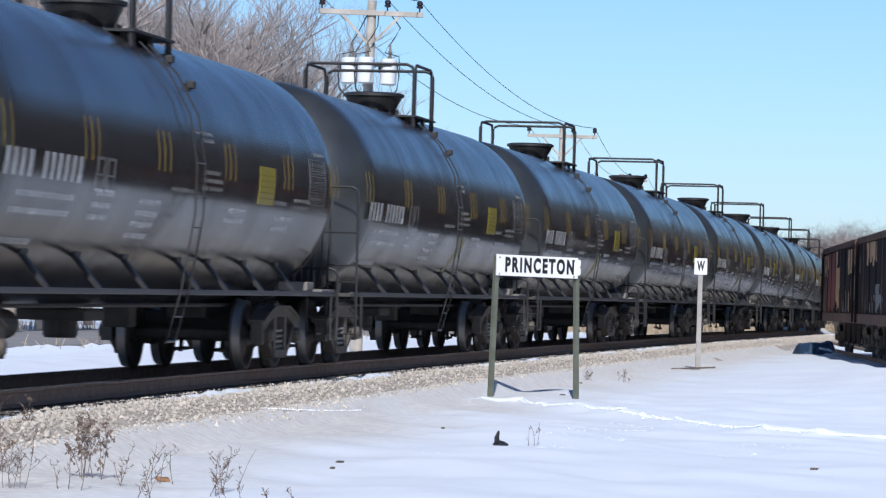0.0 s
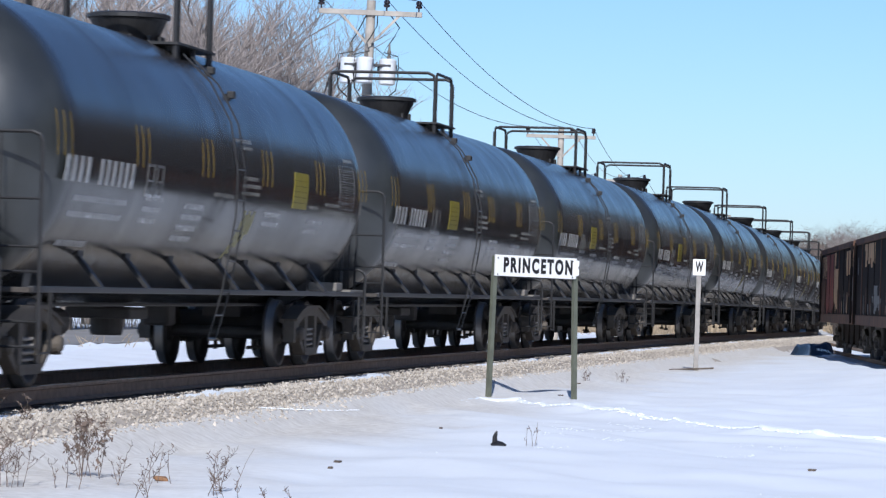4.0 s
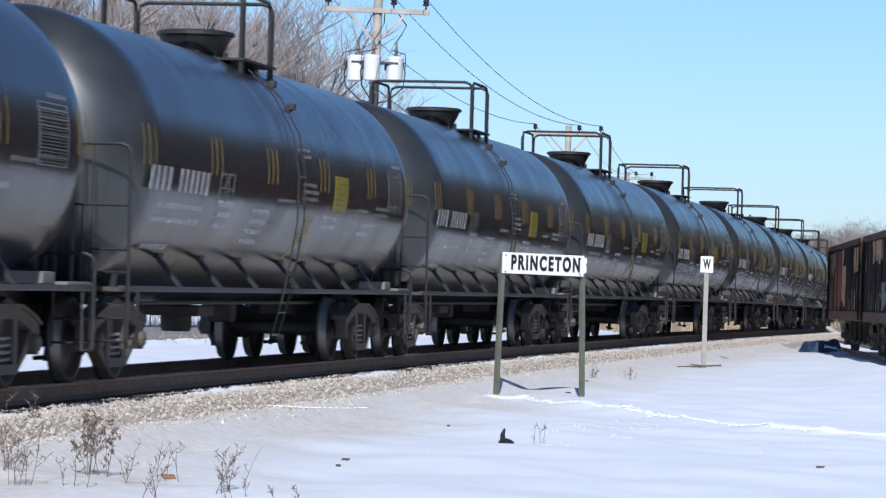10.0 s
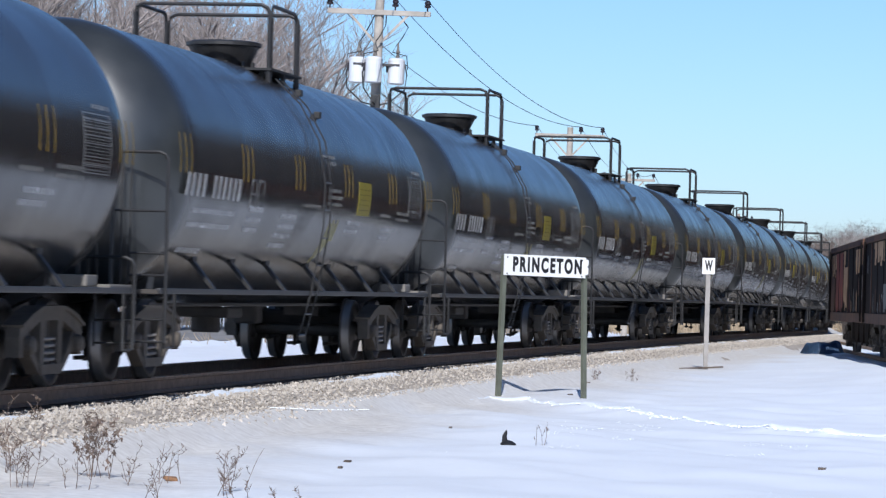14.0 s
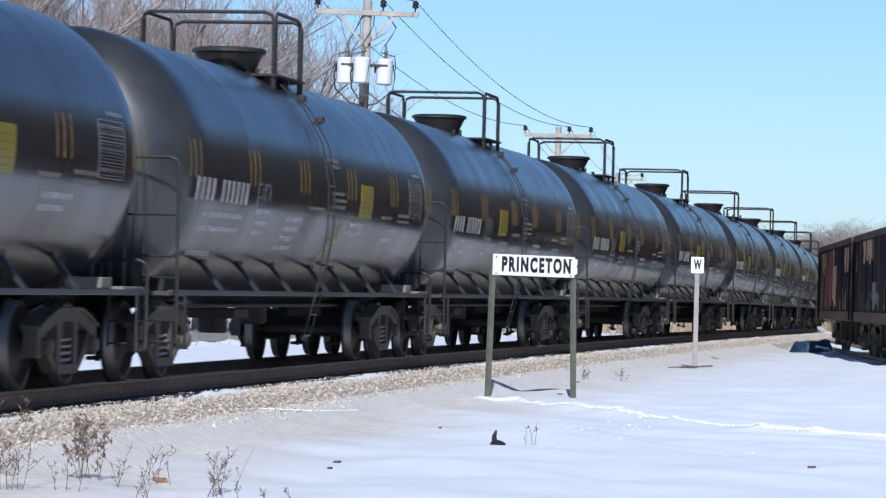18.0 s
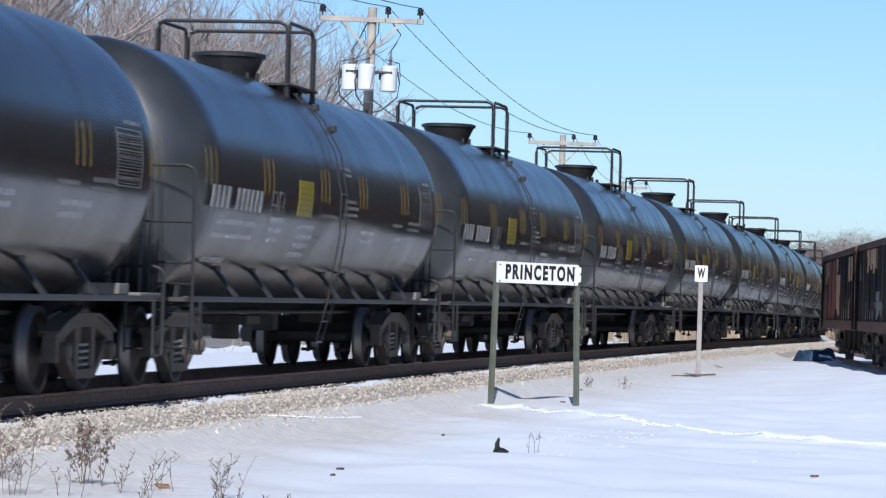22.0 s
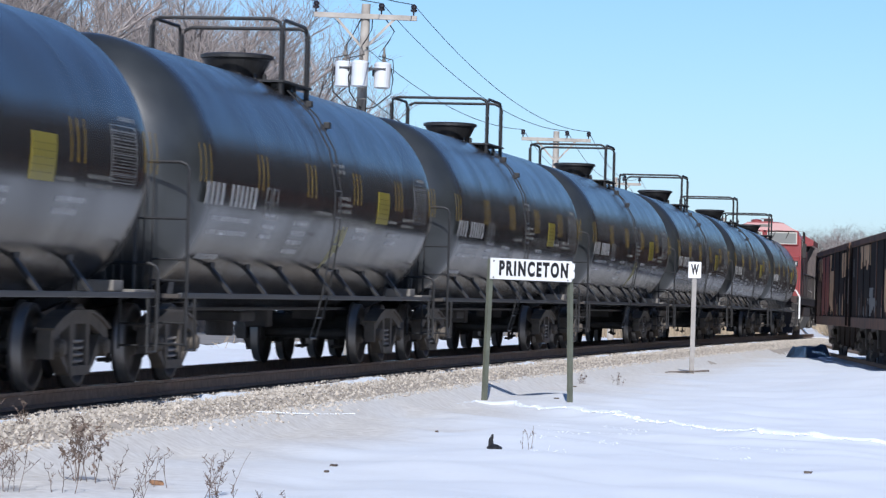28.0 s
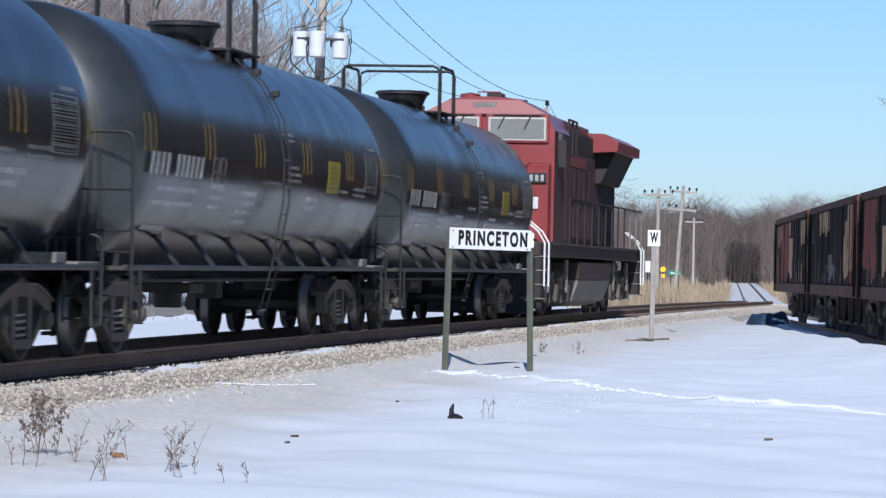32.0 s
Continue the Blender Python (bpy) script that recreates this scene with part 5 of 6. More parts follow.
def build_woods():
    """Far leafless woods and the low hill that closes the view; more of them round the place."""
    rnd = random.Random(9)
    bm = bmesh.new()

    def stem(x, y, z, h):
        tube(bm, [(x, y, z), (x + rnd.uniform(-0.3, 0.3), y, z + h * 0.6), (x + rnd.uniform(-0.6, 0.6), y, z + h * 0.9)], 0.05, 3, 0.008, False)
        for k in range(34):
            f = rnd.uniform(0.2, 0.90)
            a, l = rnd.uniform(0, 6.28), h * 0.30 * math.sqrt(max(0.04, 1 - ((f - 0.58) / 0.42) ** 2)) * rnd.uniform(0.45, 1.0)
            q = (x, y, z + h * f)
            tube(bm, [q, (x + math.cos(a) * l * 0.7, y + math.sin(a) * l * 0.7, z + min(h * f + l * rnd.uniform(0.2, 1.2), h * rnd.uniform(0.86, 0.96)))], 0.017, 3, 0.005, False)
    z0 = drop(300)
    for i in range(5200):
        y = rnd.uniform(380, 600)
        x = rnd.uniform(-0.05, 0.30) * y
        if y < 470 and abs(x - line(y).x) < 2.2:
            continue
        stem(x, y, z0, rnd.uniform(9.2, 11.8) * (0.97 + 0.22 * noise.noise(Vector((x * 0.05, y * 0.02, 0)))))
    for i in range(260):
        y = rnd.uniform(385, 470)
        stem(line(y).x + rnd.choice((-1, 1)) * rnd.uniform(2.2, 5.0), y, z0, rnd.uniform(2.0, 5.0))
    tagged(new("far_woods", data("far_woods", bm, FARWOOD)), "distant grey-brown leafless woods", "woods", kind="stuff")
    # a dark thicket where the line leaves the view, and an added, unseen one behind the parked cars
    bm = bmesh.new()
    for i in range(420):
        y = rnd.uniform(445, 480)
        stem(line(y).x + rnd.uniform(-4.5, 4.5), y, z0, rnd.uniform(3.0, 6.5))
    for i in range(160):
        y = rnd.uniform(485, 540)
        stem(line(y).x + rnd.uniform(-9, 9), y, z0, rnd.uniform(9.0, 12.0))
    # hidden stems, added to darken what the far tanks' lower halves reflect
    for i in range(900):
        y = rnd.uniform(121, 290)
        x = siding(y).x + 2.4 + 7.0 * rnd.random()
        stem(max(x, 0.112 * y), y, drop(y) - 0.2, rnd.uniform(2.2, 3.6))
    tagged(new("dark_thicket", data("dark_thicket", bm, BLUFFM)), "dense dark leafless thicket by the track, partly added out of sight", "thicket", kind="stuff")
    # a wooded bluff on the near side of the line
    bm = bmesh.new()
    for i in range(1300):
        y = rnd.uniform(20, 330)
        w = rnd.random()
        stem(max(20.0, 0.155 * y) + 1.5 + 34 * w, y, z0 + 1.0 + 16 * min(1, w * 2), rnd.uniform(9, 15))
    tagged(new("bluff_woods", data("bluff_woods", bm, BLUFFM)), "leafless woods on the bluff", "woods", kind="stuff")
    bm = bmesh.new()
    prev = None
    for k in range(60):
        y = -60 + 7.5 * k
        x = max(20.0, 0.155 * y) + 1
        hh = 21 + 3 * noise.noise(Vector((k * 0.3, 1.2, 0)))
        cur = [bm.verts.new(p) for p in ((x, y, z0 - 0.5), (x + 3, y, z0 + hh * 0.35 + noise.noise(Vector((k * 0.9, 5.2, 0)))), (x + 12, y, z0 + hh * 0.8), (x + 45, y, z0 + hh), (x + 90, y, z0 + hh - 1), (x + 140, y, z0 - 0.5))]
        if prev:
            for j in range(5):
                bm.faces.new((prev[j], cur[j], cur[j + 1], prev[j + 1]))
        prev = cur
    bmesh.ops.recalc_face_normals(bm, faces=bm.faces)
    tagged(new("wooded_bluff", data("wooded_bluff", bm, BLUFFM, True)), "brown wooded bluff beside the siding", "hill", kind="structure")
    # wooded hill behind
    bm = bmesh.new()
    prev = None
    for i in range(140):
        a = radians(-75 + i * 150 / 139 * 1.9)
        r = 620 + 40 * math.sin(i * 0.35)
        h = 5.0 + 1.2 * noise.noise(Vector((i * 0.21, 0.3, 0))) + 1.0 * noise.noise(Vector((i * 1.3, 2.3, 0)))
        q = (r * math.sin(a), r * math.cos(a))
        cur = [bm.verts.new((q[0], q[1], z0 - 1)), bm.verts.new((q[0] * 1.01, q[1] * 1.01, z0 + h)), bm.verts.new((q[0] * 1.2, q[1] * 1.2, z0 + h - 1)), bm.verts.new((q[0] * 1.3, q[1] * 1.3, z0 - 1))]
        if prev:
            for j in range(3):
                bm.faces.new((prev[j], cur[j], cur[j + 1], prev[j + 1]))
        prev = cur
    bmesh.ops.recalc_face_normals(bm, faces=bm.faces)
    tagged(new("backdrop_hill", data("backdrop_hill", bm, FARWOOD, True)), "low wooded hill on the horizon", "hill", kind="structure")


build_woods()



# ---- across the line: a ploughed bank and the road ----
def build_road():
    sec = [(line(s), heading(s)) for s in range(20, 330, 6)]
    bm = bmesh.new()
    sweep(bm, [(-23.0, -0.585), (-13.2, -0.585), (-13.2, -0.50), (-23.0, -0.50)][::-1], sec)
    tagged(new("road", data("road", bm, ROADM)), "grey salted road beyond the railway", "road", kind="structure")
    bm = bmesh.new()
    rnd = random.Random(3)
    prev = None
    for k in range(0, 620):
        s = 24 + k * 0.5
        h = 0.11 + 0.05 * noise.noise(Vector((s * 0.9, 0.5, 0))) + 0.04 * rnd.random()
        w = 0.5 + 0.15 * noise.noise(Vector((s * 0.4, 4.5, 0)))
        c = -12.4 + 0.25 * noise.noise(Vector((s * 0.3, 8.5, 0)))
        cur = [bm.verts.new(line(s, c + a, -0.62 + b)) for a, b in ((-w * 1.3, 0), (-w * 0.7, h * 0.6), (-w * 0.2, h + 0.04 * rnd.random()), (w * 0.25, h * 0.85), (w * 0.8, h * 0.4), (w * 1.4, 0))]
        if prev:
            for j in range(5):
                bm.faces.new((prev[j], prev[j + 1], cur[j + 1], cur[j]))
        prev = cur
    bmesh.ops.recalc_face_normals(bm, faces=bm.faces)
    tagged(new("snow_bank", data("snow_bank", bm, SNOW)), "ploughed bank of lumpy snow along the road", "snow bank", kind="structure")
    # dry brush on the bank, far side of the road
    bm = bmesh.new()
    for i in range(2600):
        s, lat = rnd.uniform(60, 300), -rnd.choice((13.0, 23.5, 24.5)) + rnd.uniform(-1.0, 1.0)
        p = line(s, lat, -0.6)
        q = p + Vector((rnd.uniform(-0.3, 0.3), rnd.uniform(-0.3, 0.3), rnd.uniform(0.3, 1.1) * (0.4 if lat > -20 else 1.3)))
        tube(bm, [p, p.lerp(q, 0.6) + Vector((rnd.uniform(-0.05, 0.05), 0, 0)), q], 0.014, 3, 0.006, False)
    tagged(new("roadside_brush", data("roadside_brush", bm, STRAW)), "dry tan brush along the road", "brush", kind="stuff")


build_road()


def build_tall_grass():
    """Tan grass in the bend of the line, far off."""
    rnd = random.Random(21)
    bm = bmesh.new()
    for i in range(16000):
        s = rnd.uniform(212, 320)
        lat = -rnd.uniform(2.6, 15.0)
        p = line(s, lat, -0.75)
        clump = 0.7 + 0.6 * noise.noise(Vector((p.x * 0.5, p.y * 0.12, 2.0)))
        h = rnd.uniform(0.8, 2.5) * clump * (0.35 + 0.65 * min(1, (-lat - 2.2) / 3.5))
        q = p + Vector((rnd.uniform(-0.5, 0.5), rnd.uniform(-0.3, 0.3), h))
        tube(bm, [p, p.lerp(q, 0.6) + Vector((0, 0, 0.1)), q], 0.028, 3, 0.008, False)
    for i in range(7000):
        s = rnd.uniform(255, 440)
        lat = rnd.choice((-1, 1)) * rnd.uniform(1.9, 7.0)
        p = line(s, lat, -0.75 if abs(lat) > 3.2 else -0.4)
        if noise.noise(Vector((p.x * 0.35, p.y * 0.06, 6.0))) < -0.05:
            continue
        q = p + Vector((rnd.uniform(-0.5, 0.5), rnd.uniform(-0.3, 0.3), rnd.uniform(0.25, 1.0)))
        tube(bm, [p, p.lerp(q, 0.6) + Vector((0, 0, 0.1)), q], 0.04, 3, 0.012, False)
    tagged(new("tall_grass", data("tall_grass", bm, STRAW)), "stand of tall dry tan grass in the bend", "grass", kind="stuff")


build_tall_grass()


def build_far_signs():
    for x, y, h, kind in ((18.7, 246, 0, "warn"), (20.8, 262, 0, "road"), (17.2, 240, 0, "box")):
        z = drop(300) - 0.1
        ob = new({"warn": "warning_sign", "road": "road_sign", "box": "relay_box"}[kind])
        ob.matrix_basis = pose(x, y, z)
        if kind == "warn":
            part("post", shape((tube, [(0, 0, 0), (0, 0, 2.8)], 0.04, 6)), GALV, ob)
            part("plate", shape((lathe, [(0.20, -0.02), (0.20, 0.02)], "y", (0, -0.07, 2.72), 20)), SIGNY, ob)
            part("lower_plate", shape((box, -0.15, 0.15, -0.09, -0.06, 2.12, 2.38, 0.01)), SIGNY, ob)
            tagged(ob, "round yellow crossing warning sign on a steel post", "road sign")
        elif kind == "road":
            part("post", shape((tube, [(-0.3, 0, 0), (-0.3, 0, 2.5)], 0.05, 6)), GALV, ob)
            part("post", shape((tube, [(0.3, 0, 0), (0.3, 0, 2.5)], 0.05, 6)), GALV, ob)
            part("plate", shape((box, -0.45, 0.45, -0.08, -0.05, 2.24, 2.56, 0.01)), mat("green_sign", (0.02, 0.28, 0.17), 0.5, 0, 0.15), ob)
            part("lettering_bar", shape((box, -0.32, 0.32, -0.09, -0.081, 2.36, 2.44)), SIGNW, ob)
            tagged(ob, "green road sign with white lettering on two posts", "road sign")
        else:
            part("mast", shape((tube, [(0, 0, 0), (0, 0, 2.5)], 0.06, 6)), GALV, ob)
            part("cabinet", shape((box, -0.18, 0.18, -0.2, 0.2, 2.5, 3.3, 0.03)), SIGNW, ob)
            part("roof", shape((box, -0.22, 0.22, -0.24, 0.24, 3.3, 3.35, 0.02)), LOCOGREY, ob)
            tagged(ob, "white relay cabinet on a mast beside the grass", "cabinet")
    rnd = random.Random(4)
    for x, y, h, lean, arms in ((16.5, 222, 8.0, 0, 1), (18.7, 236, 8.5, 3.5, 2), (31.3, 370, 7.9, 0, 1)):
        ob = new("utility_pole")
        ob.matrix_basis = pose(x, y, drop(300) - 0.2, 0, lean, 0)
        part("pole", shape((tube, [(0, 0, 0), (0, 0, h)], 0.15, 8, 0.10)), POLEW, ob)
        for k in range(arms):
            arm = part("crossarm", shape((box, -0.95, 0.95, -0.2, -0.08, h - 0.5 - 1.2 * k, h - 0.36 - 1.2 * k, 0.01)), POLEW, ob)
            for dx in (-0.88, -0.4, 0.4, 0.88):
                part("insulator", shape((insulator, dx, -0.14, h - 0.28 - 1.2 * k)), PORC, arm)
        tagged(ob, "distant weathered utility pole in the bend", "utility pole", "poles beyond the bend")
    for k in range(3):
        a, b = Vector((13.0 - 0.9 + 0.9 * k, 196, 5.3)), Vector((18.7 - 0.9 + 0.9 * k, 236, 6.4))
        pts = [a.lerp(b, q / 8) + Vector((0, 0, -1.6 * (q / 8) * (1 - q / 8))) for q in range(9)]
        tagged(new("power_wire", data("power_wire", shape((tube, pts, 0.013, 4)), WIREM)), "distant power wire over the bend", "wire", "wires of the power line")


build_far_signs()


# ---- small things in the near snow ----
def weed(seed, height, stems, bushy, leaves=0):
    rnd = random.Random(seed)
    ob = new("dead_weed")
    lf = bmesh.new()
    for k in range(stems):
        bm = bmesh.new()
        a = rnd.uniform(0, 6.28)
        d = Vector((math.cos(a) * 0.25, math.sin(a) * 0.25, 1)).normalized()
        p = Vector((rnd.uniform(-0.12, 0.12), rnd.uniform(-0.12, 0.12), -0.05))
        L = height * rnd.uniform(0.6, 1.0)
        pts = [p]
        for i in range(6):
            d = (d + Vector((rnd.uniform(-1, 1), rnd.uniform(-1, 1), 0.2)) * 0.13).normalized()
            pts.append(pts[-1] + d * L / 6)
        tube(bm, pts, 0.0038, 4, 0.0017)
        for j in range(bushy):
            i = rnd.randint(2, 5)
            b = rnd.uniform(0, 6.28)
            q = pts[i].lerp(pts[i + 1], rnd.random())
            e = q + Vector((math.cos(b), math.sin(b), rnd.uniform(0.5, 1.3))) * L * rnd.uniform(0.10, 0.24)
            tube(bm, [q, q.lerp(e, 0.5) + Vector((0, 0, -0.01)), e], 0.0028, 3, 0.0015)
            for m in range(3):
                c = q.lerp(e, rnd.uniform(0.5, 1.0))
                tube(bm, [c, c + Vector((rnd.uniform(-1, 1), rnd.uniform(-1, 1), rnd.uniform(0, 1))) * 0.035], 0.003, 3, 0.0015)
            for m in range(leaves):
                c = q.lerp(e, rnd.uniform(0.3, 1.0))
                r = rnd.uniform(0.02, 0.05)
                t = Vector((rnd.uniform(-1, 1), rnd.uniform(-1, 1), rnd.uniform(-1.2, 0.2))) * r
                w = Vector((rnd.uniform(-1, 1), rnd.uniform(-1, 1), rnd.uniform(-1, 1))) * r * 0.4
                lf.faces.new([lf.verts.new(c), lf.verts.new(c + t * 0.5 + w), lf.verts.new(c + t), lf.verts.new(c + t * 0.5 - w)])
        tagged(part("stalk", bm, WEED, ob), kind="stuff")
    if leaves:
        tagged(part("dry_leaves", lf, WEED, ob, "curled brown leaves"), kind="stuff")
    else:
        lf.free()
    return ob


def build_near_things():
    rnd = random.Random(8)
    spots = [(-1.86, 28.6, 0.5, 4, 9, 0, "branched dead weed stalks standing in snow"), (-2.97, 30.4, 0.58, 9, 10, 3, "bushy dead weed with curled brown leaves"), (-3.35, 28.4, 0.62, 6, 9, 0, "tall thin dead weed stalks"),
             (-2.35, 30.2, 0.55, 3, 3, 0, "thin dead stalks beside a brown leaf"), (-2.6, 29.4, 0.40, 4, 4, 0, "short dead weed stalks"), (0.97, 38.9, 0.34, 3, 2, 0, "sparse dead twigs in snow"),
             (-2.95, 28.4, 0.4, 3, 4, 0, "short dead weed stalks"), (-3.75, 29.6, 0.5, 5, 6, 0, "tangled dead weeds in snow"), (-1.65, 28.0, 0.3, 3, 4, 0, "short dead weed stalks"), (-1.15, 27.2, 0.22, 2, 4, 0, "small dead weed in snow"),
             (-3.95, 33.0, 0.5, 5, 5, 1, "tangled dead weeds in snow"), (-2.2, 27.0, 0.36, 3, 4, 0, "short dead weed stalks"), (-1.55, 29.0, 0.55, 1, 1, 0, "single dead stalk in snow"), (2.9, 68.0, 0.3, 7, 4, 0, "low dead weeds at the ballast foot"), (3.6, 70.0, 0.32, 6, 4, 0, "low dead weeds at the ballast foot")]
    for i, (x, y, h, n, b, l, lab) in enumerate(spots):
        ob = weed(40 + i, h, n, b, l)
        ob.matrix_basis = pose(x, y, stand(x, y), 0, 0, rnd.uniform(0, 360))
        tagged(ob, lab, "weed", "dead weeds in the snow")
    x, y = 0.67, 39.0
    ob = new("snow_stub")
    ob.matrix_basis = pose(x, y, stand(x, y) - 0.01)
    bm = bmesh.new()
    lathe(bm, [(0.02, -0.02), (0.085, 0.0), (0.09, 0.03), (0.06, 0.055), (0.0, 0.07)], "z", (0.02, 0, 0), 14)
    for v in bm.verts:
        v.co.z *= 1 + 0.3 * noise.noise(v.co * 30)
        v.co.x += 0.012 * noise.noise(v.co * 22)
    part("base", bm, SIGNK, ob)
    part("fin", shape((tube, [(-0.015, 0, 0.03), (-0.02, 0, 0.11), (-0.005, 0, 0.15), (0.0, 0, 0.175)], 0.034, 8, 0.008)), SIGNK, ob)
    tagged(ob, "small dark stub of debris poking out of snow", "debris")
    bm = bmesh.new()
    box(bm, -0.06, 0.06, -0.04, 0.04, 0.0, 0.035, 0.012)
    for v in bm.verts:
        v.co.z += 0.02 * noise.noise(v.co * 25)
    lf = new("dry_leaf", data("dry_leaf", bm, LEAFM))
    lf.matrix_basis = pose(-2.38, 30.6, stand(-2.38, 30.6) + 0.005, 6, 4, 20)
    tagged(lf, "curled orange-brown leaf lying on the snow", "leaf")
    for i, (x, y, k) in enumerate(((3.72, 34.8, 1.0), (-0.95, 34.3, 0.9), (-1.0, 33.5, 0.5), (0.05, 42.5, 0.5), (2.05, 58.5, 1.0), (2.6, 66.0, 2.0), (0.9, 62.5, 1.4), (1.35, 65.0, 1.3))):
        bm = bmesh.new()
        box(bm, -0.04 * k, 0.04 * k, -0.03, 0.03, -0.005, 0.016, 0.006)
        for v in bm.verts:
            v.co += Vector((noise.noise(v.co * 40), noise.noise(v.co * 33), 0)) * 0.012
        ob = new("bark_scrap", data("bark_scrap", bm, TIE))
        ob.matrix_basis = pose(x, y, stand(x, y) + 0.004, 0, 0, rnd.uniform(-25, 25))
        tagged(ob, "small dark scrap of bark on the snow", "debris", "scraps on the snow")


def build_tarp():
    """A crumpled tarp heaped beside the end of the parked cars."""
    x0, y0 = 12.55, 118.2
    bm = bmesh.new()
    rows = []
    n = 26
    for i in range(n + 1):
        row = []
        for j in range(n + 1):
            u, v = i / n * 2 - 1, j / n * 2 - 1
            q = max(0.0, 1 - (abs(u) ** 2.6 + abs(v) ** 2.6))
            x, y = x0 + 0.70 * u + 0.05 * noise.noise(Vector((u * 3, v * 3, 1))), y0 + 1.1 * v + 0.06 * noise.noise(Vector((u * 3, v * 3, 5)))
            fold = 0.07 * noise.noise(Vector((u * 2.2 + v * 3.5, v * 1.2 - u * 2, 3))) + 0.035 * noise.noise(Vector((u * 7 + v * 5, v * 6, 8)))
            z = stand(x, y) + 0.005 + (0.34 + 0.03 * u + fold * 1.5) * min(1.0, q * 2.2) ** 0.8
            row.append(bm.verts.new((x, y, z)))
        rows.append(row)
    for a, b in zip(rows, rows[1:]):
        for j in range(n):
            bm.faces.new((a[j], b[j], b[j + 1], a[j + 1]))
    bmesh.ops.solidify(bm, geom=bm.faces[:], thickness=0.006)
    tagged(new("tarp", data("tarp", bm, TARPM)), "crumpled dark blue tarp heaped on the snow", "tarp")


build_near_things()
build_tarp()


def build_trail():
    """Kicked-up clods of snow along a line of old footprints."""
    rnd = random.Random(17)
    bm = bmesh.new()
    def clod(x, y, z, r):
        top = bm.verts.new((x + rnd.uniform(-r, r) * 0.4, y, z + r * rnd.uniform(0.3, 0.7)))
        ring = [bm.verts.new((x + math.cos(a) * r * rnd.uniform(1.0, 2.2), y + math.sin(a) * r * rnd.uniform(0.7, 1.2), z - r * 0.5)) for a in (0.3, 1.4, 2.6, 3.7, 4.7, 5.7)]
        for i in range(6):
            bm.faces.new((top, ring[i], ring[(i + 1) % 6]))
    for (ax, ay), (bx, by), n in zip(TRAIL, TRAIL[1:], (20, 30, 50, 210, 210, 240, 110, 100, 150)):
        for k in range(n):
            f = rnd.random()
            x, y = ax + (bx - ax) * f + rnd.gauss(0, 0.035), ay + (by - ay) * f + rnd.gauss(0, 0.08)
            r = rnd.uniform(0.005, 0.021)
            clod(x, y, stand(x, y) + 0.008 + r * 0.3, r)
    # the turned-up edge of the track, sharp in places and worn down in others
    total = 0.0
    for (ax, ay), (bx, by) in zip(TRAIL, TRAIL[1:]):
        n = max(4, int(math.hypot(bx - ax, by - ay) / 0.09))
        last = None
        for k in range(n + 1):
            f = k / n
            x, y, d = ax + (bx - ax) * f, ay + (by - ay) * f, total + math.hypot(bx - ax, by - ay) * f
            wave = noise.noise(Vector((d * 0.55, 3.1, 0))) * 0.6 + noise.noise(Vector((d * 3.1, 7.7, 0))) * 0.35
            hi = 0.030 * max(0.12, min(1.5, 0.75 + wave))
            y += 0.07 * noise.noise(Vector((d * 1.7, 1.3, 4)))
            row = [bm.verts.new((x, y + dy, stand(x, y + dy) + dz)) for dy, dz in ((-0.16, -0.004), (-0.07, hi * 0.75), (0.0, hi), (0.1, hi * 0.8), (0.3, -0.004))]
            if last:
                for i in range(4):
                    bm.faces.new((last[i], row[i], row[i + 1], last[i + 1]))
            last = row
        total += math.hypot(bx - ax, by - ay)
    # a run of fresh crust broken out of the gritty snow, and single crumbs of it
    crust = [(-2.1, 41.6, 0.2), (-1.86, 42.3, 0.17), (-1.6, 43.5, 0.117), (-1.33, 44.7, 0.075), (-1.03, 46.05, 0.038)]
    for (ax, ay, az0), (bx, by, bz0) in zip(crust, crust[1:]):
        for k in range(46):
            f = rnd.random()
            clod(ax + (bx - ax) * f + rnd.gauss(0, 0.012), ay + (by - ay) * f + rnd.gauss(0, 0.03), az0 + (bz0 - az0) * f + 0.004, rnd.uniform(0.004, 0.013))
    for k in range(14):
        x, y = rnd.uniform(-3.2, 4.0), rnd.uniform(30, 52)
        clod(x, y, stand(x, y) + 0.006, rnd.uniform(0.003, 0.007))
    # patches of broken crust that catch the sun below the trail
    for k in range(16):
        cx, cy, half = rnd.uniform(1.2, 5.2), rnd.uniform(38.0, 47.0), rnd.uniform(0.08, 0.24)
        for i in range(int(half * 90)):
            x, y = cx + rnd.uniform(-half, half), cy + rnd.gauss(0, 0.22)
            clod(x, y, stand(x, y) + 0.003, rnd.uniform(0.003, 0.0075))
    tagged(new("trail_clods", data("trail_clods", bm, SNOW)), "kicked-up white snow clods along old footprints", "snow", kind="stuff")


build_trail()


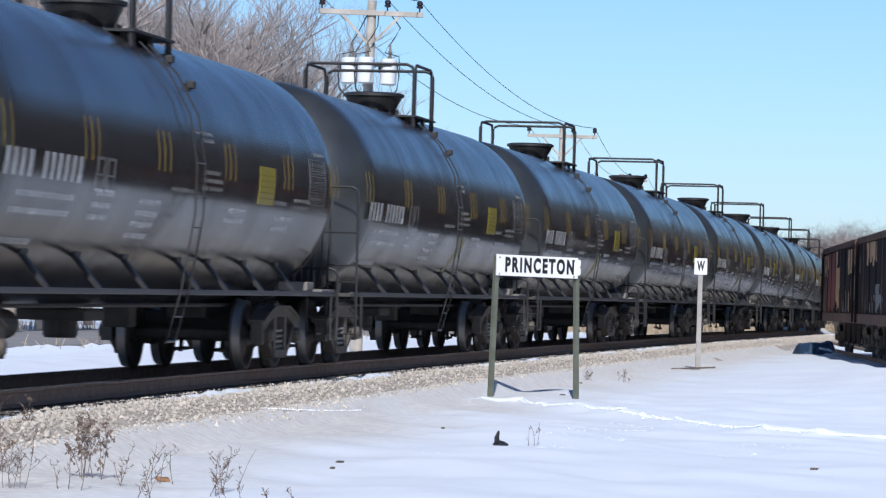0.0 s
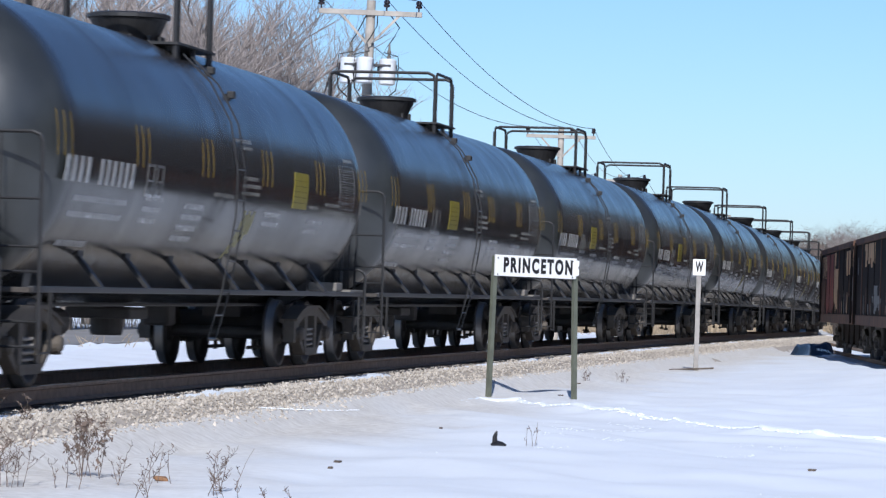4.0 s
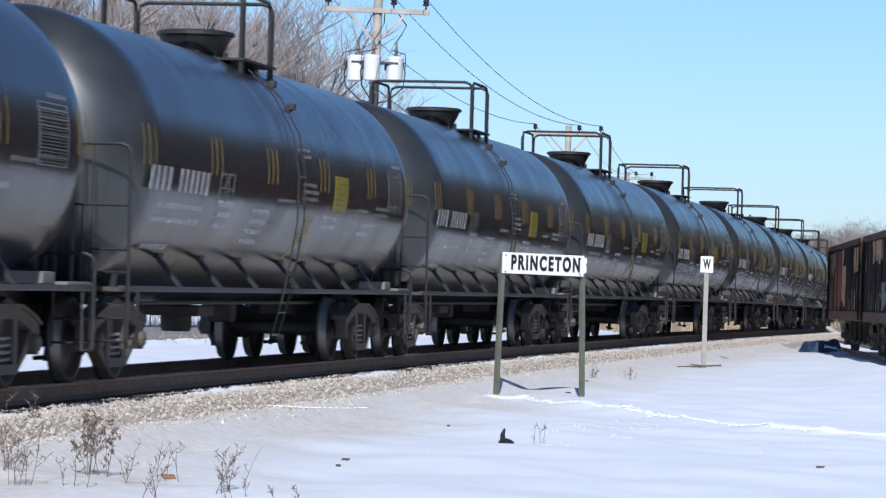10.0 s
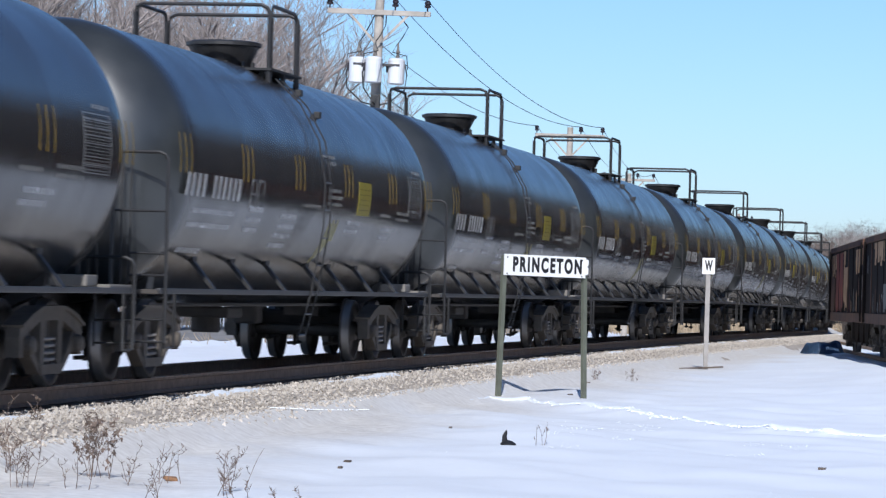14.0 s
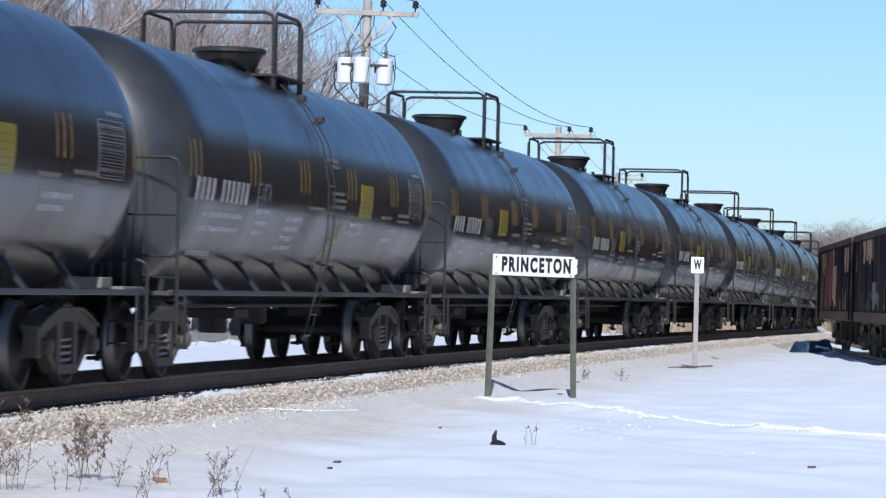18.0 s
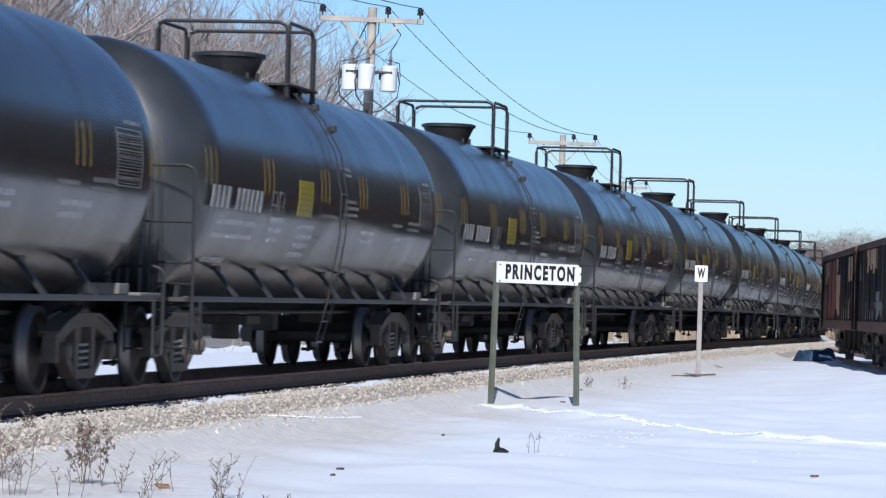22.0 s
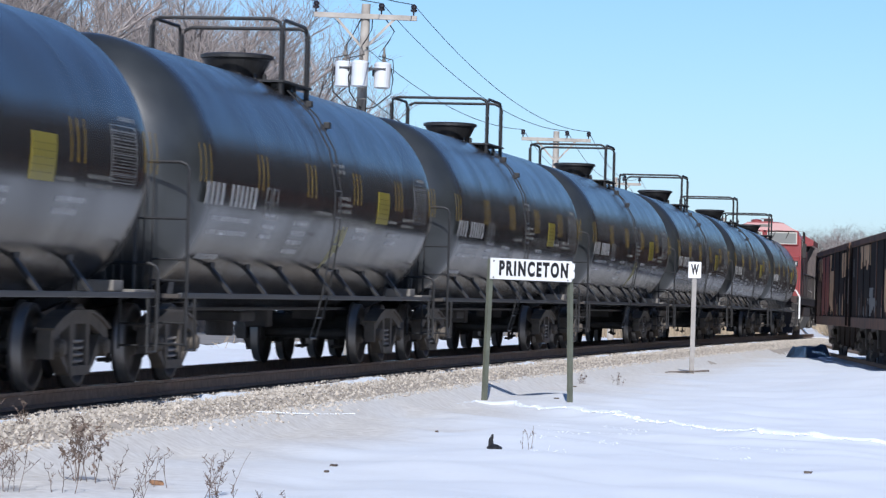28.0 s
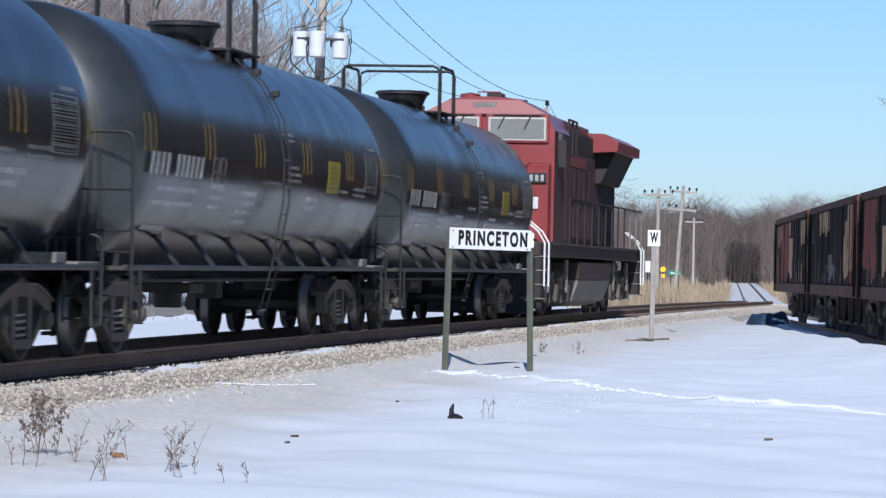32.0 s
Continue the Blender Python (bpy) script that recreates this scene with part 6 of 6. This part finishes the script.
# ---- pieces of the track: ties and loose ballast stones ----
def build_track_pieces():
    rnd = random.Random(31)
    bm = bmesh.new()
    box(bm, -1.32, 1.32, -0.115, 0.115, -0.36, -0.178, 0.012)
    tie = data("tie", bm, TIE)
    bed = TRACKBED[0]
    for k in range(300):
        s = 28 + 0.52 * k
        ob = new("tie", tie)
        ob.parent = bed
        h = heading(s)
        ob.matrix_basis = Matrix.Translation(line(s)) @ Euler((0, 0, -h + rnd.uniform(-0.01, 0.01))).to_matrix().to_4x4() @ Matrix.Translation((rnd.uniform(-0.03, 0.03), 0, rnd.uniform(-0.012, 0.004)))

    def stone(bm, p, r):
        vs = []
        for d in ((1, 0, 0), (-1, 0, 0), (0, 1, 0), (0, -1, 0), (0, 0, 1), (0, 0, -1)):
            v = Vector(d) * r * rnd.uniform(0.55, 1.25) + Vector((rnd.uniform(-1, 1), rnd.uniform(-1, 1), rnd.uniform(-1, 1))) * r * 0.3
            vs.append(bm.verts.new(p + v))
        for a, b, c in ((0, 2, 4), (2, 1, 4), (1, 3, 4), (3, 0, 4), (2, 0, 5), (1, 2, 5), (3, 1, 5), (0, 3, 5)):
            bm.faces.new((vs[a], vs[b], vs[c]))
    kinds = [data("ballast_stone", shape((stone, Vector(), 0.026)), STONE) for i in range(6)]

    def slope(s, lat):
        a = abs(lat)
        return line(s, lat, -0.20 if a < 1.45 else (-0.20 - 0.117 * (a - 1.45) if a < 1.75 else -0.235 - 0.512 * (a - 1.75)))
    for k in range(300):
        s, lat = rnd.uniform(37, 46), 1.3 + 0.95 * rnd.random()
        ob = new("ballast_stone", kinds[k % 6])
        ob.parent = bed
        ob.matrix_basis = Matrix.Translation(slope(s, lat) + Vector((0, 0, 0.012))) @ Euler((rnd.uniform(0, 6), rnd.uniform(0, 6), rnd.uniform(0, 6))).to_matrix().to_4x4() @ Matrix.Scale(rnd.uniform(0.7, 1.4), 4)
    bm = bmesh.new()
    for k in range(24000):
        s = 27 + 155 * rnd.random() ** 1.5
        lat = 1.1 + 0.98 * rnd.random()
        stone(bm, slope(s, lat) + Vector((0, 0, 0.01)), rnd.uniform(0.011, 0.028))
    for k in range(3000):
        s, lat = 36 + 110 * rnd.random(), rnd.uniform(-2.3, -1.4)
        stone(bm, slope(s, lat) + Vector((0, 0, 0.01)), rnd.uniform(0.03, 0.06))
    tagged(new("loose_ballast", data("loose_ballast", bm, STONE)), "loose pale limestone ballast stones on the shoulder", "stones", kind="stuff")



def build_shoulder_snow():
    """Gritty grey snow along the foot of the ballast, and a thin crust on its shoulder."""
    def strip(name, lats, ss, z, material, label, cat):
        n = len(lats)
        vs = [z(s, u) for s in ss for u in lats]
        fs = [(i * n + j, i * n + j + 1, (i + 1) * n + j + 1, (i + 1) * n + j) for i in range(len(ss) - 1) for j in range(n - 1)]
        me = bpy.data.meshes.new(name)
        me.from_pydata([tuple(v) for v in vs], [], [f[::-1] for f in fs])
        if name == "gritty_snow":
            add_grit(me, vs, [u for s in ss for u in lats])
        me.materials.append(material)
        me.polygons.foreach_set("use_smooth", [True] * len(fs))
        tagged(new(name, me), label, cat, kind="structure")

    def foot(s, u):
        p = line(s, u)
        bank = RAIL_Z + drop(s) - 0.235 - 0.512 * (u - 1.75)
        edge = 2.95 + 0.6 * noise.noise(Vector((s * 0.16, 0.3, 0))) + 0.3 * noise.noise(Vector((s * 0.7, 3.3, 0)))
        rough = noise.noise(Vector((s * 1.7, u * 2.2, 0))) * 0.006 + noise.noise(Vector((s * 1.6, u * 2.1, 4))) * 0.005
        p.z = max(stand(p.x, p.y), bank) + max(-0.05, min(0.016, -0.05 + 0.19 * (u - 1.7))) + rough * max(0.15, min(1, (2.7 - u)))
        p.z -= 0.06 * min(1, max(0, (u - edge + 0.5) / 1.0))
        return p

    def crust(s, u):
        p = line(s, u, -0.205 - 0.117 * max(0, u - 1.45))
        p.z += 0.05 * noise.noise(Vector((s * 0.35, 9.3, 0))) + 0.03 * noise.noise(Vector((s * 2.1, u * 4, 5))) + 0.022 - 3.6 * (u - 1.40) ** 2
        return p
    strip("gritty_snow", [1.7 + 0.1 * k for k in range(24)], [26 + 0.2 * k for k in range(480)], foot, SNOW, "gritty grey snow along the ballast foot", "snow")
    strip("snow_crust", [1.26 + 0.035 * k for k in range(9)], [26 + 0.12 * k for k in range(900)], crust, SNOW, "thin broken crust of snow on the ballast shoulder", "snow")


build_track_pieces()
build_shoulder_snow()


# ---- the train runs, its wheels turn ----
def motions():
    times = [0.5 * k for k in range(65)]
    for i, car in CARS.items():
        s0 = start_of(i)
        walk(car, [(t, on_line(s0 - gone(t))) for t in times])
        # wheels roll while the car is near
        near = [k / FPS for k in range(32 * FPS + 1) if 20 < s0 - gone(k / FPS) < 72]
        if near:
            first = gone(near[0])
            keys = ([(0.0, 0.0)] if near[0] > 0 else []) + [(t, (gone(t) - first) / 0.457) for t in near]
            if near[-1] < 32:
                keys.append((32.0, keys[-1][1]))
            for ws in [c for c in car.children if c.name.startswith("wheelset")]:
                y = ws.location.y
                walk(ws, [(t, Matrix.Translation((0, y, 0.457)) @ Matrix.Rotation(a, 4, "X")) for t, a in keys])
    walk(LOCO, [(t, on_line(LOCO_S - gone(t), 6.6)) for t in times])
    near = [27 + k / FPS for k in range(5 * FPS + 1)]
    first = gone(near[0])
    for ws in [c for c in LOCO.children if c.name.startswith("wheelset")]:
        y = ws.location.y
        walk(ws, [(0.0, Matrix.Translation((0, y, 0.533)))] + [(t, Matrix.Translation((0, y, 0.533)) @ Matrix.Rotation((gone(t) - first) / 0.533, 4, "X")) for t in near])


motions()
